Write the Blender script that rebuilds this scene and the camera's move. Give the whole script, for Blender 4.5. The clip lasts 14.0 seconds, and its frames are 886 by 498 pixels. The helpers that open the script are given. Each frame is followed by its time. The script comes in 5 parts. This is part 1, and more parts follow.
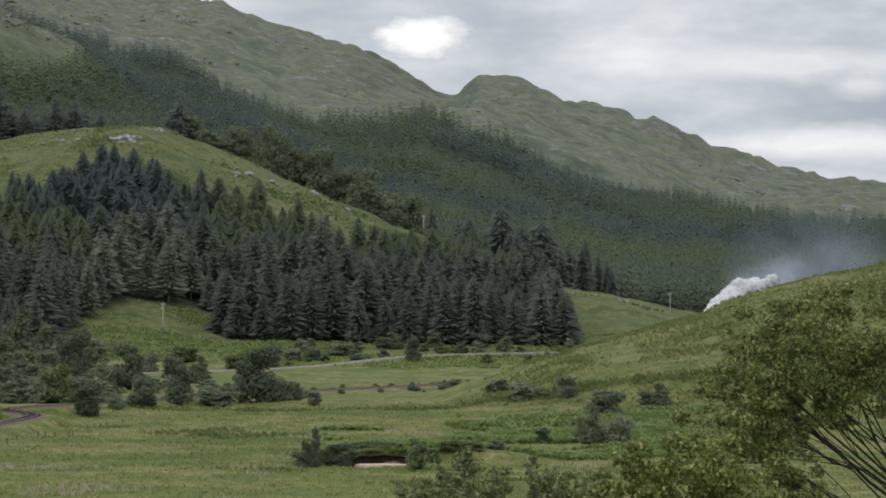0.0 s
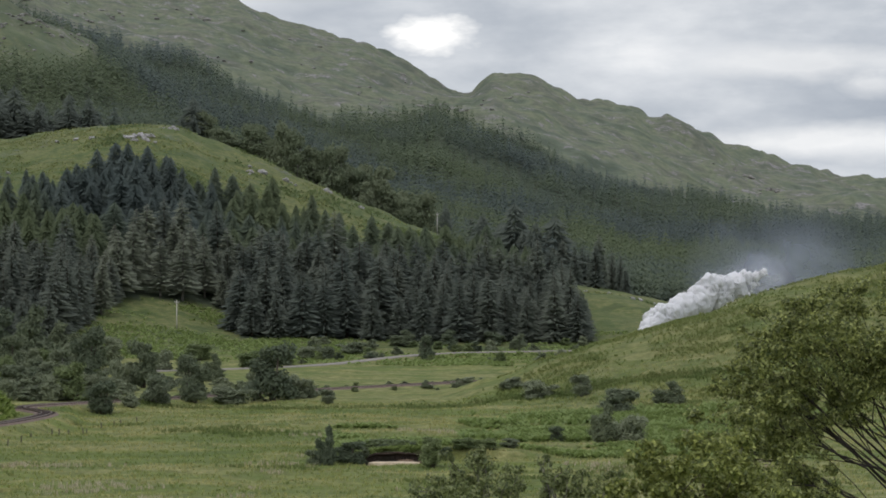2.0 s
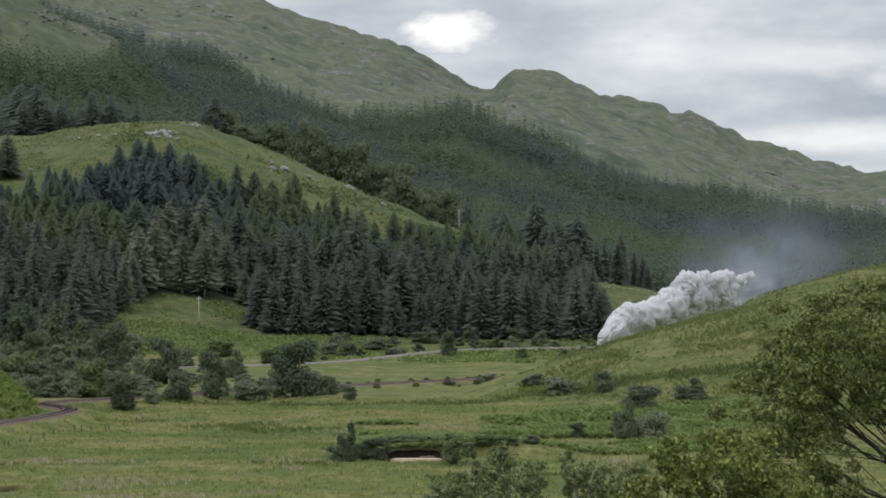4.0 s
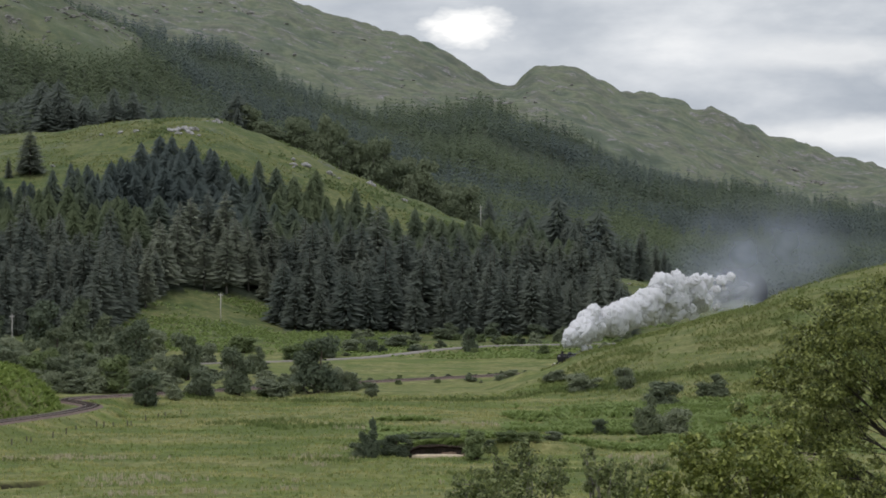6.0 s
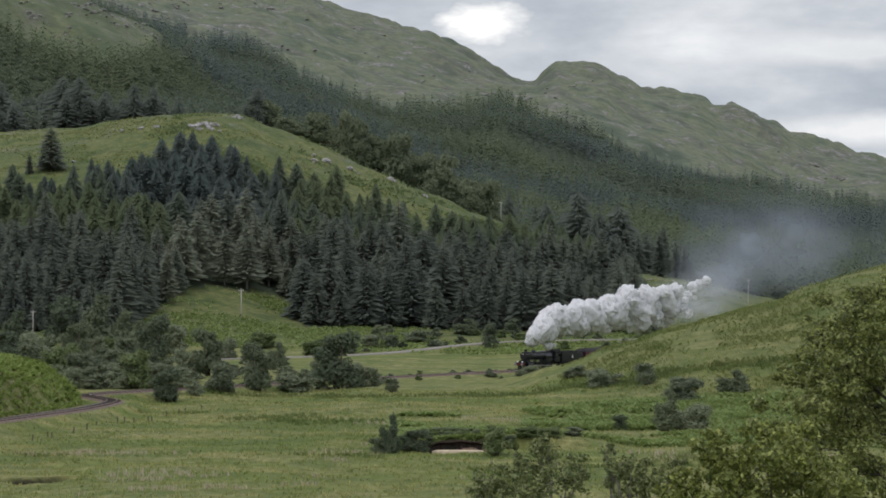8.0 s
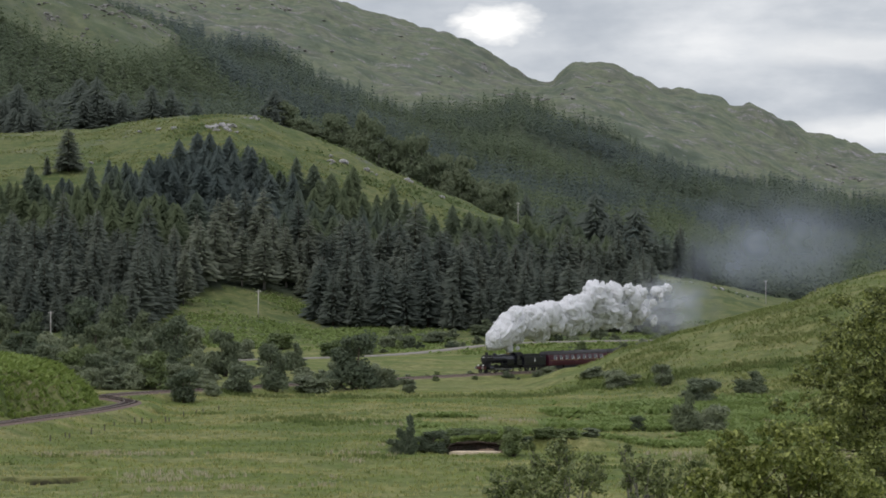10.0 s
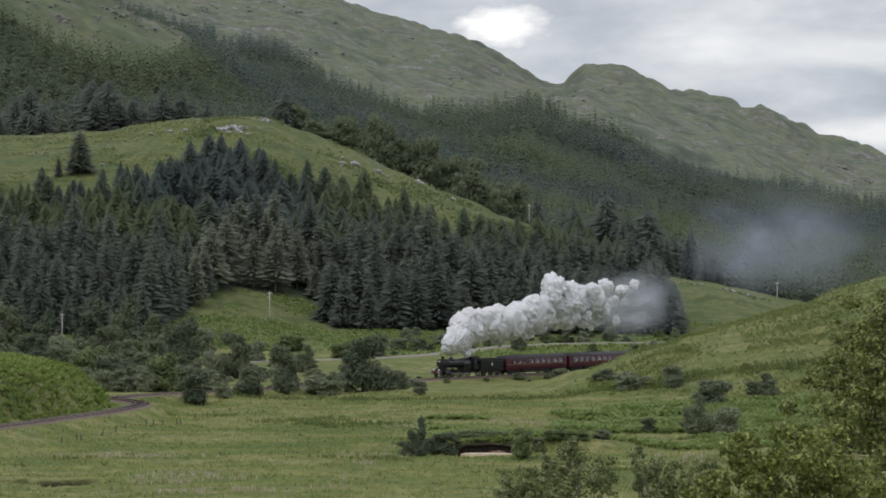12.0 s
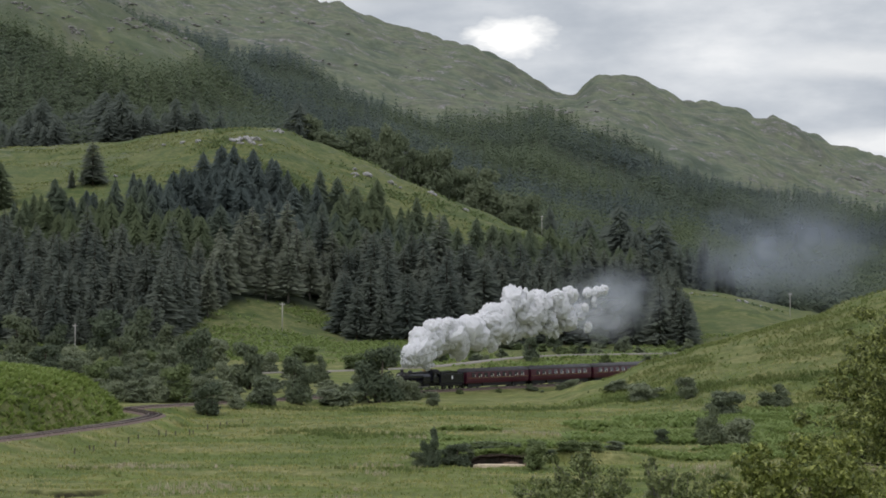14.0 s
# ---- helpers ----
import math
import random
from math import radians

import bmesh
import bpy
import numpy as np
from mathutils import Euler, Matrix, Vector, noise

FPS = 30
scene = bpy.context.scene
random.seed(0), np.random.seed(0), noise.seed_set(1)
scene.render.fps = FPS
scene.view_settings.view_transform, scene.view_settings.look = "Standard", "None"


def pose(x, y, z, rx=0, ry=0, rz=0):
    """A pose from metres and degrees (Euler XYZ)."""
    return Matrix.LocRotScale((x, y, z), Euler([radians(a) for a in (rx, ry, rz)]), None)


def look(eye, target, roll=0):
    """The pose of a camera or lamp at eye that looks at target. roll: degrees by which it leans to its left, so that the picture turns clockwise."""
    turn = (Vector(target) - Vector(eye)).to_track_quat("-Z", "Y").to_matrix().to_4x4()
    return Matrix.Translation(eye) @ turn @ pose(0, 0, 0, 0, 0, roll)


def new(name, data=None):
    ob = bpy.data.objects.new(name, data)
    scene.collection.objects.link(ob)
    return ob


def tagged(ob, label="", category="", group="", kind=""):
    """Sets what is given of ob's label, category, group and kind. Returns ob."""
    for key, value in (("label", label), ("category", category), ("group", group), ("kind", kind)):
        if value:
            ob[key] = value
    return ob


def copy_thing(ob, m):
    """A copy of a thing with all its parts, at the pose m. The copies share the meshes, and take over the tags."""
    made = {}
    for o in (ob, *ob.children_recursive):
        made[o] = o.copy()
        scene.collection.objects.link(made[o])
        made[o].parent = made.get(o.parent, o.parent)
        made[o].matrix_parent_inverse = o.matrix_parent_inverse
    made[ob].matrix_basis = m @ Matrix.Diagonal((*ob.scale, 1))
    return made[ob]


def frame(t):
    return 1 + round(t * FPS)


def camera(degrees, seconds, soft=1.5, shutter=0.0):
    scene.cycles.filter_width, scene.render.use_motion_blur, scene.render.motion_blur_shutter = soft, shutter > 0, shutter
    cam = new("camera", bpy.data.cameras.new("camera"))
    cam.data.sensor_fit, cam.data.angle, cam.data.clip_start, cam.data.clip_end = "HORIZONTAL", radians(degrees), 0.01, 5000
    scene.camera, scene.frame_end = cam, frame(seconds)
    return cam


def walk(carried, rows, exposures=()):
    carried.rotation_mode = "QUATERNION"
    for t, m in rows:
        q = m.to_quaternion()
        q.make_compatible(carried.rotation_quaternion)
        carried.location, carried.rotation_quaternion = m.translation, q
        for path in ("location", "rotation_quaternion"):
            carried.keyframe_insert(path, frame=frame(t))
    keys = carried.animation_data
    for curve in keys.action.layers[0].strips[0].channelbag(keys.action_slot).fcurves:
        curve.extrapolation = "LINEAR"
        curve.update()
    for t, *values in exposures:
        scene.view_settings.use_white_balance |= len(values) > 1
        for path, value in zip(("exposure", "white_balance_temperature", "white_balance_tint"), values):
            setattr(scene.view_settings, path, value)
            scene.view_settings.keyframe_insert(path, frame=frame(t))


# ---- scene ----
cam = camera(22, 14.0, soft=1.75)
EYE = (0.0, 0.0, 20.0)

# seconds, tilt, turn: a slow pan to the left by hand
PAN = [(0, 91.122, -0.000), (0.5, 91.082, 0.088), (1, 91.056, 0.171), (1.5, 91.062, 0.259), (2, 91.073, 0.340), (2.5, 91.053, 0.471), (3, 91.028,
    0.620), (5.5, 90.918, 1.280), (6, 90.892, 1.432), (6.5, 90.859, 1.589), (7, 90.822, 1.713), (7.5, 90.799, 1.833), (8, 90.782, 1.941), (10.5,
    90.809, 2.458), (11, 90.809, 2.528), (11.5, 90.843, 2.591), (12, 90.854, 2.651), (12.5, 90.956, 2.696), (13, 91.023, 2.779), (13.5, 91.051,
    2.885), (14, 91.130, 2.969)]
walk(cam, [(t, pose(*EYE, tilt, 0, turn)) for t, tilt, turn in PAN])
scene.view_settings.exposure = 0.0

# ---- light ----
world = bpy.data.worlds.new("overcast_sky")
scene.world = world
world.use_nodes = True
wt = world.node_tree
wt.nodes.clear()
w_out = wt.nodes.new("ShaderNodeOutputWorld")
w_sky = wt.nodes.new("ShaderNodeTexSky")
w_sky.sky_type, w_sky.sun_disc = "NISHITA", False
w_sky.sun_elevation, w_sky.sun_rotation = radians(65), radians(218)
w_bg = wt.nodes.new("ShaderNodeBackground")
w_bg.inputs["Strength"].default_value = 0.06
w_cloud = wt.nodes.new("ShaderNodeBackground")
w_cloud.inputs["Strength"].default_value = 0.84
w_noise = wt.nodes.new("ShaderNodeTexNoise")
w_noise.inputs["Scale"].default_value, w_noise.inputs["Detail"].default_value = 3.0, 5.0
w_ramp = wt.nodes.new("ShaderNodeValToRGB")
w_ramp.color_ramp.elements[0].position, w_ramp.color_ramp.elements[0].color = 0.35, (0.68, 0.685, 0.75, 1)
w_ramp.color_ramp.elements[1].position, w_ramp.color_ramp.elements[1].color = 0.7, (1.03, 1.0, 1.05, 1)
w_add = wt.nodes.new("ShaderNodeAddShader")
wt.links.new(w_noise.outputs["Fac"], w_ramp.inputs["Fac"])
wt.links.new(w_ramp.outputs["Color"], w_cloud.inputs["Color"])
wt.links.new(w_sky.outputs["Color"], w_bg.inputs["Color"])
wt.links.new(w_bg.outputs[0], w_add.inputs[0])
wt.links.new(w_cloud.outputs[0], w_add.inputs[1])
wt.links.new(w_add.outputs[0], w_out.inputs["Surface"])

sun_data = bpy.data.lights.new("sun", "SUN")
sun_data.energy, sun_data.angle, sun_data.color = 0.78, radians(28), (1.0, 0.97, 0.92)
sun = new("sun", sun_data)
sun.matrix_basis = look((-260, -330, 900), (0, 0, 0))


# ---- materials ----
class Mat:
    """A small builder of node materials."""

    def __init__(self, name, rough=0.9, metal=0.0, spec=0.3):
        self.m = bpy.data.materials.new(name)
        self.m.use_nodes = True
        self.t = self.m.node_tree
        self.b = self.t.nodes["Principled BSDF"]
        self.b.inputs["Roughness"].default_value = rough
        self.b.inputs["Metallic"].default_value = metal
        self.b.inputs["Specular IOR Level"].default_value = spec

    def node(self, kind, **inputs):
        n = self.t.nodes.new(kind)
        for k, v in inputs.items():
            n.inputs[k].default_value = v
        return n

    def link(self, a, b):
        self.t.links.new(a, b)

    def coords(self, which="Object"):
        return self.node("ShaderNodeTexCoord").outputs[which]

    def noise(self, scale, detail=4.0, rough=0.6, vec=None, stretch=None):
        n = self.node("ShaderNodeTexNoise", Scale=scale, Detail=detail, Roughness=rough)
        vec = vec or self.coords()
        if stretch:
            mp = self.node("ShaderNodeMapping", Scale=stretch)
            self.link(vec, mp.inputs["Vector"])
            vec = mp.outputs[0]
        self.link(vec, n.inputs["Vector"])
        return n.outputs["Fac"]

    def ramp(self, fac, stops):
        r = self.node("ShaderNodeValToRGB")
        e = r.color_ramp.elements
        while len(e) < len(stops):
            e.new(0.5)
        for el, (p, c) in zip(e, stops):
            el.position, el.color = p, (*c, 1)
        self.link(fac, r.inputs["Fac"])
        return r.outputs["Color"]

    def mix(self, fac, a, b, mode="MIX"):
        n = self.node("ShaderNodeMix")
        n.data_type, n.blend_type = "RGBA", mode
        for v, i in ((fac, 0), (a, 6), (b, 7)):
            if isinstance(v, (int, float)):
                n.inputs[i].default_value = v
            elif isinstance(v, tuple):
                n.inputs[i].default_value = (*v, 1)
            else:
                self.link(v, n.inputs[i])
        return n.outputs[2]

    def math(self, op, a, b=0.0, clamp=False):
        n = self.node("ShaderNodeMath")
        n.operation, n.use_clamp = op, clamp
        for v, i in ((a, 0), (b, 1)):
            if isinstance(v, (int, float)):
                n.inputs[i].default_value = v
            else:
                self.link(v, n.inputs[i])
        return n.outputs[0]

    def attr(self, name):
        n = self.node("ShaderNodeAttribute")
        n.attribute_name = name
        return n.outputs["Fac"]

    def colour(self, c):
        if isinstance(c, tuple):
            self.b.inputs["Base Color"].default_value = (*c, 1)
        else:
            self.link(c, self.b.inputs["Base Color"])
        return self

    def bump(self, height, strength=0.5, dist=0.1):
        n = self.node("ShaderNodeBump", Strength=strength, Distance=dist)
        self.link(height, n.inputs["Height"])
        self.link(n.outputs[0], self.b.inputs["Normal"])
        return self


def plain_mat(name, c, rough=0.8, metal=0.0, vary=0.25, scale=2.0, spec=0.3):
    """One colour with worn and dirty variation at two scales."""
    k = Mat(name, rough, metal, spec)
    dark = tuple(v * (1 - vary) for v in c)
    light = tuple(min(1, v * (1 + vary)) for v in c)
    a = k.ramp(k.noise(scale, 5), [(0.3, dark), (0.7, light)])
    b = k.mix(k.ramp(k.noise(scale * 9, 3), [(0.45, (0, 0, 0)), (0.75, (1, 1, 1))]), a, dark)
    k.colour(b).bump(k.noise(scale * 14, 3), 0.25, 0.02)
    return k.m


def leaf_mat(name, low, high, spread=0.5, gloss=0.7, own=0.55, rare=0.5):
    """Leaves or needles: colour varies by tree, by piece and by patch."""
    k = Mat(name, gloss, 0, 0.35)
    island = k.node("ShaderNodeNewGeometry").outputs["Random Per Island"]
    tree = k.node("ShaderNodeObjectInfo").outputs["Random"]
    f = k.math("ADD", k.math("MULTIPLY", island, own), k.math("MULTIPLY", tree, 1 - own))
    # low to high by piece; on near trees the high end paints leaf highlights
    c = k.ramp(f, [(0.05, low), (0.75, tuple(a + (b - a) * 1.4 * rare for a, b in zip(low, high))), (0.95, high)])
    c = k.mix(k.math("MULTIPLY", k.noise(0.5, 4), spread), c, tuple(v * 0.8 for v in low))
    k.colour(c)
    tr = k.node("ShaderNodeBsdfTranslucent")
    k.link(c, tr.inputs["Color"])
    mx = k.node("ShaderNodeMixShader", Fac=0.42)
    k.link(k.b.outputs[0], mx.inputs[1])
    k.link(tr.outputs[0], mx.inputs[2])
    k.link(mx.outputs[0], k.t.nodes["Material Output"].inputs["Surface"])
    return k.m


def wood_mat():
    """Far plantation: each tree a shade of its own, stands of different age, distance haze in the colours."""
    k = Mat("plantation_needles", 0.8, 0, 0.2)
    island = k.node("ShaderNodeNewGeometry").outputs["Random Per Island"]
    stand = k.noise(0.006, 3)
    age = k.attr("larch")
    tone = k.math("ADD", k.math("MULTIPLY", island, 0.2), k.math("MULTIPLY", k.attr("tone"), 0.8))
    # pale bluish tones: distance haze is painted into the needle colours
    c = k.ramp(tone, [(0.0, (0.108, 0.136, 0.124)), (0.5, (0.128, 0.158, 0.142)), (1.0, (0.154, 0.186, 0.160))])
    d = k.ramp(tone, [(0.0, (0.122, 0.156, 0.076)), (1.0, (0.176, 0.212, 0.104))])
    c = k.mix(k.ramp(k.noise(0.011, 3), [(0.40, (0, 0, 0)), (0.56, (0.4, 0.4, 0.4))]), c, (0.076, 0.102, 0.088))
    c = k.mix(k.ramp(stand, [(0.46, (0, 0, 0)), (0.58, (0.7, 0.7, 0.7))]), c, d)
    c = k.mix(age, c, d)
    c = k.mix(k.math("MULTIPLY", k.noise(0.9, 3), 0.3), c, (0.052, 0.072, 0.060))
    k.colour(c)
    tr = k.node("ShaderNodeBsdfTranslucent")
    k.link(c, tr.inputs["Color"])
    mx = k.node("ShaderNodeMixShader", Fac=0.4)
    k.link(k.b.outputs[0], mx.inputs[1])
    k.link(tr.outputs[0], mx.inputs[2])
    k.link(mx.outputs[0], k.t.nodes["Material Output"].inputs["Surface"])
    return k.m


def field_colour(k, p, gain=1.0):
    """Meadow: broad bands of green, straw and rush, with fine mottling."""
    g = lambda *c: tuple(v * gain for v in c)
    band = k.noise(0.05, 5, 0.65, p, (0.4, 1.25, 1))
    c = k.ramp(band, [(0.30, g(0.086, 0.114, 0.032)), (0.42, g(0.124, 0.154, 0.042)), (0.49, g(0.196, 0.192, 0.068)), (0.56, g(0.222, 0.212, 0.092)), (0.62, g(0.130, 0.154, 0.044)), (0.76, g(0.188, 0.182, 0.068))])
    return k.mix(k.ramp(k.noise(0.16, 5, 0.7, p, (0.5, 1.2, 1)), [(0.47, (0, 0, 0)), (0.60, (0.85, 0.85, 0.85))]), c, g(0.078, 0.112, 0.030))


def meadow_mat(name, gain, tint=None):
    """Blades that take the colours of the ground on which they stand."""
    k = Mat(name, 0.8, 0, 0.2)
    c = field_colour(k, k.coords(), gain)
    island = k.node("ShaderNodeNewGeometry").outputs["Random Per Island"]
    c = k.mix(k.math("MULTIPLY", island, 0.28), c, (0.27 * gain, 0.255 * gain, 0.12 * gain))
    if tint:
        c = k.mix(0.6, c, tint)
    k.colour(c)
    tr = k.node("ShaderNodeBsdfTranslucent")
    k.link(c, tr.inputs["Color"])
    mx = k.node("ShaderNodeMixShader", Fac=0.4)
    k.link(k.b.outputs[0], mx.inputs[1])
    k.link(tr.outputs[0], mx.inputs[2])
    k.link(mx.outputs[0], k.t.nodes["Material Output"].inputs["Surface"])
    return k.m


def ground_mat():
    """Grass, rushes, bracken, moor and bare rock by zone."""
    k = Mat("hill_grass", 0.95, 0, 0.15)
    p = k.coords()
    fine, mid, big = k.noise(0.55, 6, 0.75, p), k.noise(0.11, 5, 0.65, p), k.noise(0.018, 5, 0.6, p)
    field = field_colour(k, p, 1.22)
    field = k.mix(k.ramp(fine, [(0.38, (0, 0, 0)), (0.62, (0.8, 0.8, 0.8))]), field, (0.080, 0.100, 0.028))
    brack = k.ramp(k.noise(0.075, 6, 0.72, p), [(0.34, (0.048, 0.070, 0.028)), (0.43, (0.080, 0.106, 0.040)), (0.48, (0.142, 0.158, 0.056)), (0.54, (0.182, 0.178, 0.078)), (0.59, (0.098, 0.124, 0.046)), (0.67, (0.176, 0.172, 0.070))])
    # darker mottle: shadows between tufts painted into the ground colour
    brack = k.mix(k.ramp(k.noise(0.24, 5, 0.75, p, (0.7, 1.3, 1)), [(0.46, (0, 0, 0)), (0.62, (0.7, 0.7, 0.7))]), brack, (0.060, 0.080, 0.036))
    brack = k.mix(k.ramp(k.noise(0.021, 4, 0.6, p), [(0.50, (0, 0, 0)), (0.60, (0.6, 0.6, 0.6))]), brack, (0.072, 0.104, 0.040))
    brack = k.mix(k.ramp(fine, [(0.42, (0, 0, 0)), (0.7, (0.75, 0.75, 0.75))]), brack, (0.045, 0.075, 0.020))
    # moor tones lifted and blued: haze of the far hills put into the colour
    moor = k.ramp(big, [(0.3, (0.072, 0.092, 0.066)), (0.42, (0.124, 0.146, 0.100)), (0.50, (0.164, 0.182, 0.114)), (0.57, (0.140, 0.144, 0.108)), (0.64, (0.096, 0.113, 0.084)), (0.78, (0.150, 0.165, 0.116))])
    moor = k.mix(k.ramp(mid, [(0.42, (0, 0, 0)), (0.66, (0.75, 0.75, 0.75))]), moor, (0.078, 0.096, 0.060))
    moor = k.mix(k.ramp(k.noise(0.045, 6, 0.75, p), [(0.55, (0, 0, 0)), (0.7, (0.55, 0.55, 0.55))]), moor, (0.122, 0.122, 0.086))
    rock = k.ramp(k.noise(0.35, 6, 0.7, p), [(0.38, (0.09, 0.09, 0.085)), (0.5, (0.20, 0.195, 0.185)), (0.68, (0.34, 0.33, 0.31))])
    c = k.mix(k.attr("moor"), field, moor)
    c = k.mix(k.attr("bracken"), c, brack)
    crag = k.math("MULTIPLY", k.attr("crag"), k.ramp(k.noise(0.045, 6, 0.75, p), [(0.545, (0, 0, 0)), (0.63, (0.9, 0.9, 0.9))]))
    c = k.mix(crag, c, rock)
    c = k.mix(k.attr("litter_mound"), c, (0.060, 0.074, 0.046))
    # near-black peat colour, also standing in for the shade in the cuts
    c = k.mix(k.attr("peat_shade"), c, (0.028, 0.024, 0.016))
    k.colour(c)
    k.bump(k.math("ADD", k.math("MULTIPLY", fine, 0.25), mid), 0.9, 1.2)
    return k.m


# ---- the lie of the land: (bearing in degrees, distance, height) along its main lines ----
FOOT = [(-16.36, 677, 9.5), (-13.82, 669, 9.5), (-11.0, 652, 8.9), (-8.93, 658, 8.7), (-7.0, 675, 8.7), (-5.44, 683, 6.5), (-1.19, 690, 4.9), (3.07,
    691, 4.3), (5.89, 694, 4.3), (14.14, 712, 4.3)]
KNOLL = [(-17.66, 1007, 77.1), (-13.82, 989, 82.4), (-11.0, 983, 85.6), (-8.93, 982, 90.3), (-7.89, 979, 92.3), (-6.98, 977, 91.0), (-5.86, 975,
    83.2), (-4.59, 968, 73.8), (-3.46, 962, 65.0), (-2.33, 956, 56.5), (-1.19, 945, 46.7), (0.23, 910, 37.1), (1.93, 865, 27.7), (3.07, 831, 21.2),
    (4.48, 807, 17.8), (5.82, 794, 12.2), (7.29, 786, 7.4), (14.14, 804, 6.5)]
HOLLOW = [(-17.66, 1133, 78.9), (-11.0, 1100, 87.5), (-6.84, 1088, 88.3), (-4.03, 1078, 70.6), (-1.19, 1050, 44.7), (1.93, 1011, 25.0), (5.89, 1005,
    13.8), (10.07, 1016, 15.0), (14.14, 1031, 15.0)]
WOODTOP = [(-17.66, 1679, 269.9), (-13.82, 1648, 254.1), (-11.56, 1633, 225.5), (-10.15, 1615, 206.5), (-9.18, 1601, 193.6), (-8.8, 1609, 184.8),
    (-7.54, 1654, 174.5), (-5.44, 1758, 167.5), (-3.32, 1853, 159.9), (-1.34, 1951, 164.1), (-0.48, 1950, 168.9), (0.65, 1950, 155.4), (2.36, 1952,
    136.0), (4.9, 1957, 107.0), (7.29, 1966, 88.7), (11.0, 1987, 75.6), (14.14, 2011, 68.4)]
GAP = [(-17.66, 1889, 287.8), (-11.0, 1834, 232.0), (-8.8, 1821, 199.4), (-6.84, 1893, 201.8), (-4.03, 2055, 197.9), (-1.34, 2151, 193.3), (0.94,
    2200, 197.3), (3.07, 2203, 170.0), (5.89, 2212, 134.6), (8.68, 2226, 110.0), (11.0, 2241, 99.1), (14.14, 2269, 90.9)]
SKYLINE = [(-17.66, 3096, 582.5), (-11.0, 3005, 436.2), (-7.82, 2978, 392.9), (-5.51, 2964, 382.6), (-4.88, 2961, 369.1), (-4.31, 2958, 356.4),
    (-3.18, 2955, 336.3), (-2.04, 2952, 322.7), (-1.34, 2951, 310.9), (-0.77, 2950, 290.2), (-0.13, 2960, 264.2), (0.37, 2980, 259.5), (0.58, 3000,
    274.6), (0.94, 3000, 292.2), (1.51, 3001, 290.0), (2.22, 3002, 283.0), (3.07, 3024, 263.9), (4.34, 3059, 260.9), (4.97, 3082, 245.1), (5.26, 3093,
    249.6), (5.82, 3116, 237.1), (6.45, 3140, 218.5), (6.73, 3152, 207.2), (7.85, 3180, 191.5), (8.68, 3217, 183.5), (9.52, 3245, 168.3), (11.0, 3311,
    166.3), (14.14, 3403, 140.9)]
BROW = [(1.08, 440, 3.5), (2.07, 440, 6.3), (3.07, 441, 8.7), (4.9, 447, 13.0), (6.31, 453, 16.1), (7.71, 459, 20.0), (9.24, 466, 23.4), (11.0, 474,
    26.2), (12.8, 477, 28.1), (15.47, 482, 29.2)]
# the railway's centre line, in the way of travel
TRACK = [(420, 640, 2.2), (260, 622, 2.0), (160, 602, 1.9), (104, 578, 1.8), (55, 541, 1.5), (7.8, 492, 1.1), (-33.7, 440, 1.0),
         (-56.5, 398, 1.3), (-66.8, 376.5, 1.6), (-70.2, 366, 1.6), (-66.5, 358.5, 1.6), (-62.6, 348, 1.6), (-63.4, 329, 1.6), (-67.0, 311, 1.6), (-71.5, 292, 1.6), (-88, 240, 1.6), (-122, 180, 1.6)]
ROAD = [(-75, 560, 0.6), (-50, 575, 0.9), (-33, 596, 1.2), (-8, 628, 2.9), (22, 640, 3.4), (60, 648, 3.6), (120, 655, 3.8), (260, 690, 4.0)]


def spline(points, step):
    """Evenly spaced places along a smooth line through the points."""
    pts = [Vector(p) for p in points]
    pts = [2 * pts[0] - pts[1], *pts, 2 * pts[-1] - pts[-2]]
    dense = []
    for a, b, c, d in zip(pts, pts[1:], pts[2:], pts[3:]):
        for i in range(40):
            t = i / 40
            dense.append(0.5 * (2 * b + (c - a) * t + (2 * a - 5 * b + 4 * c - d) * t * t + (3 * b - a - 3 * c + d) * t ** 3))
    dense = np.array([v[:] for v in dense])
    s = np.concatenate([[0], np.cumsum(np.linalg.norm(np.diff(dense, axis=0), axis=1))])
    at = np.arange(0, s[-1], step)
    return np.stack([np.interp(at, s, dense[:, i]) for i in range(3)], 1)


LINE = spline(TRACK, 0.5)
ROADLINE = spline(ROAD, 2.0)


def lattice(ix, iy, seed):
    h = (ix.astype(np.int64) * 374761393 + iy.astype(np.int64) * 668265263 + seed * 1274126177) & 0x7FFFFFFF
    h = ((h ^ (h >> 13)) * 1103515245 + 12345) & 0x7FFFFFFF
    return ((h ^ (h >> 16)) & 0xFFFF) / 32768.0 - 1.0


def rough(x, y, size, octaves=4, seed=1, gain=0.5):
    """Smooth noise between -1 and 1 with lumps of the given size."""
    total, amp = np.zeros_like(x, dtype=float), 1.0
    for o in range(octaves):
        fx, fy = x / size + 17.3 * o, y / size - 9.1 * o
        ix, iy = np.floor(fx), np.floor(fy)
        tx, ty = fx - ix, fy - iy
        tx, ty = tx * tx * (3 - 2 * tx), ty * ty * (3 - 2 * ty)
        a, b = lattice(ix, iy, seed + o), lattice(ix + 1, iy, seed + o)
        c, d = lattice(ix, iy + 1, seed + o), lattice(ix + 1, iy + 1, seed + o)
        total += amp * ((a * (1 - tx) + b * tx) * (1 - ty) + (c * (1 - tx) + d * tx) * ty)
        amp, size = amp * gain, size / 2
    return total


def step(a, b, v):
    t = np.clip((v - a) / (b - a), 0, 1)
    return t * t * (3 - 2 * t)


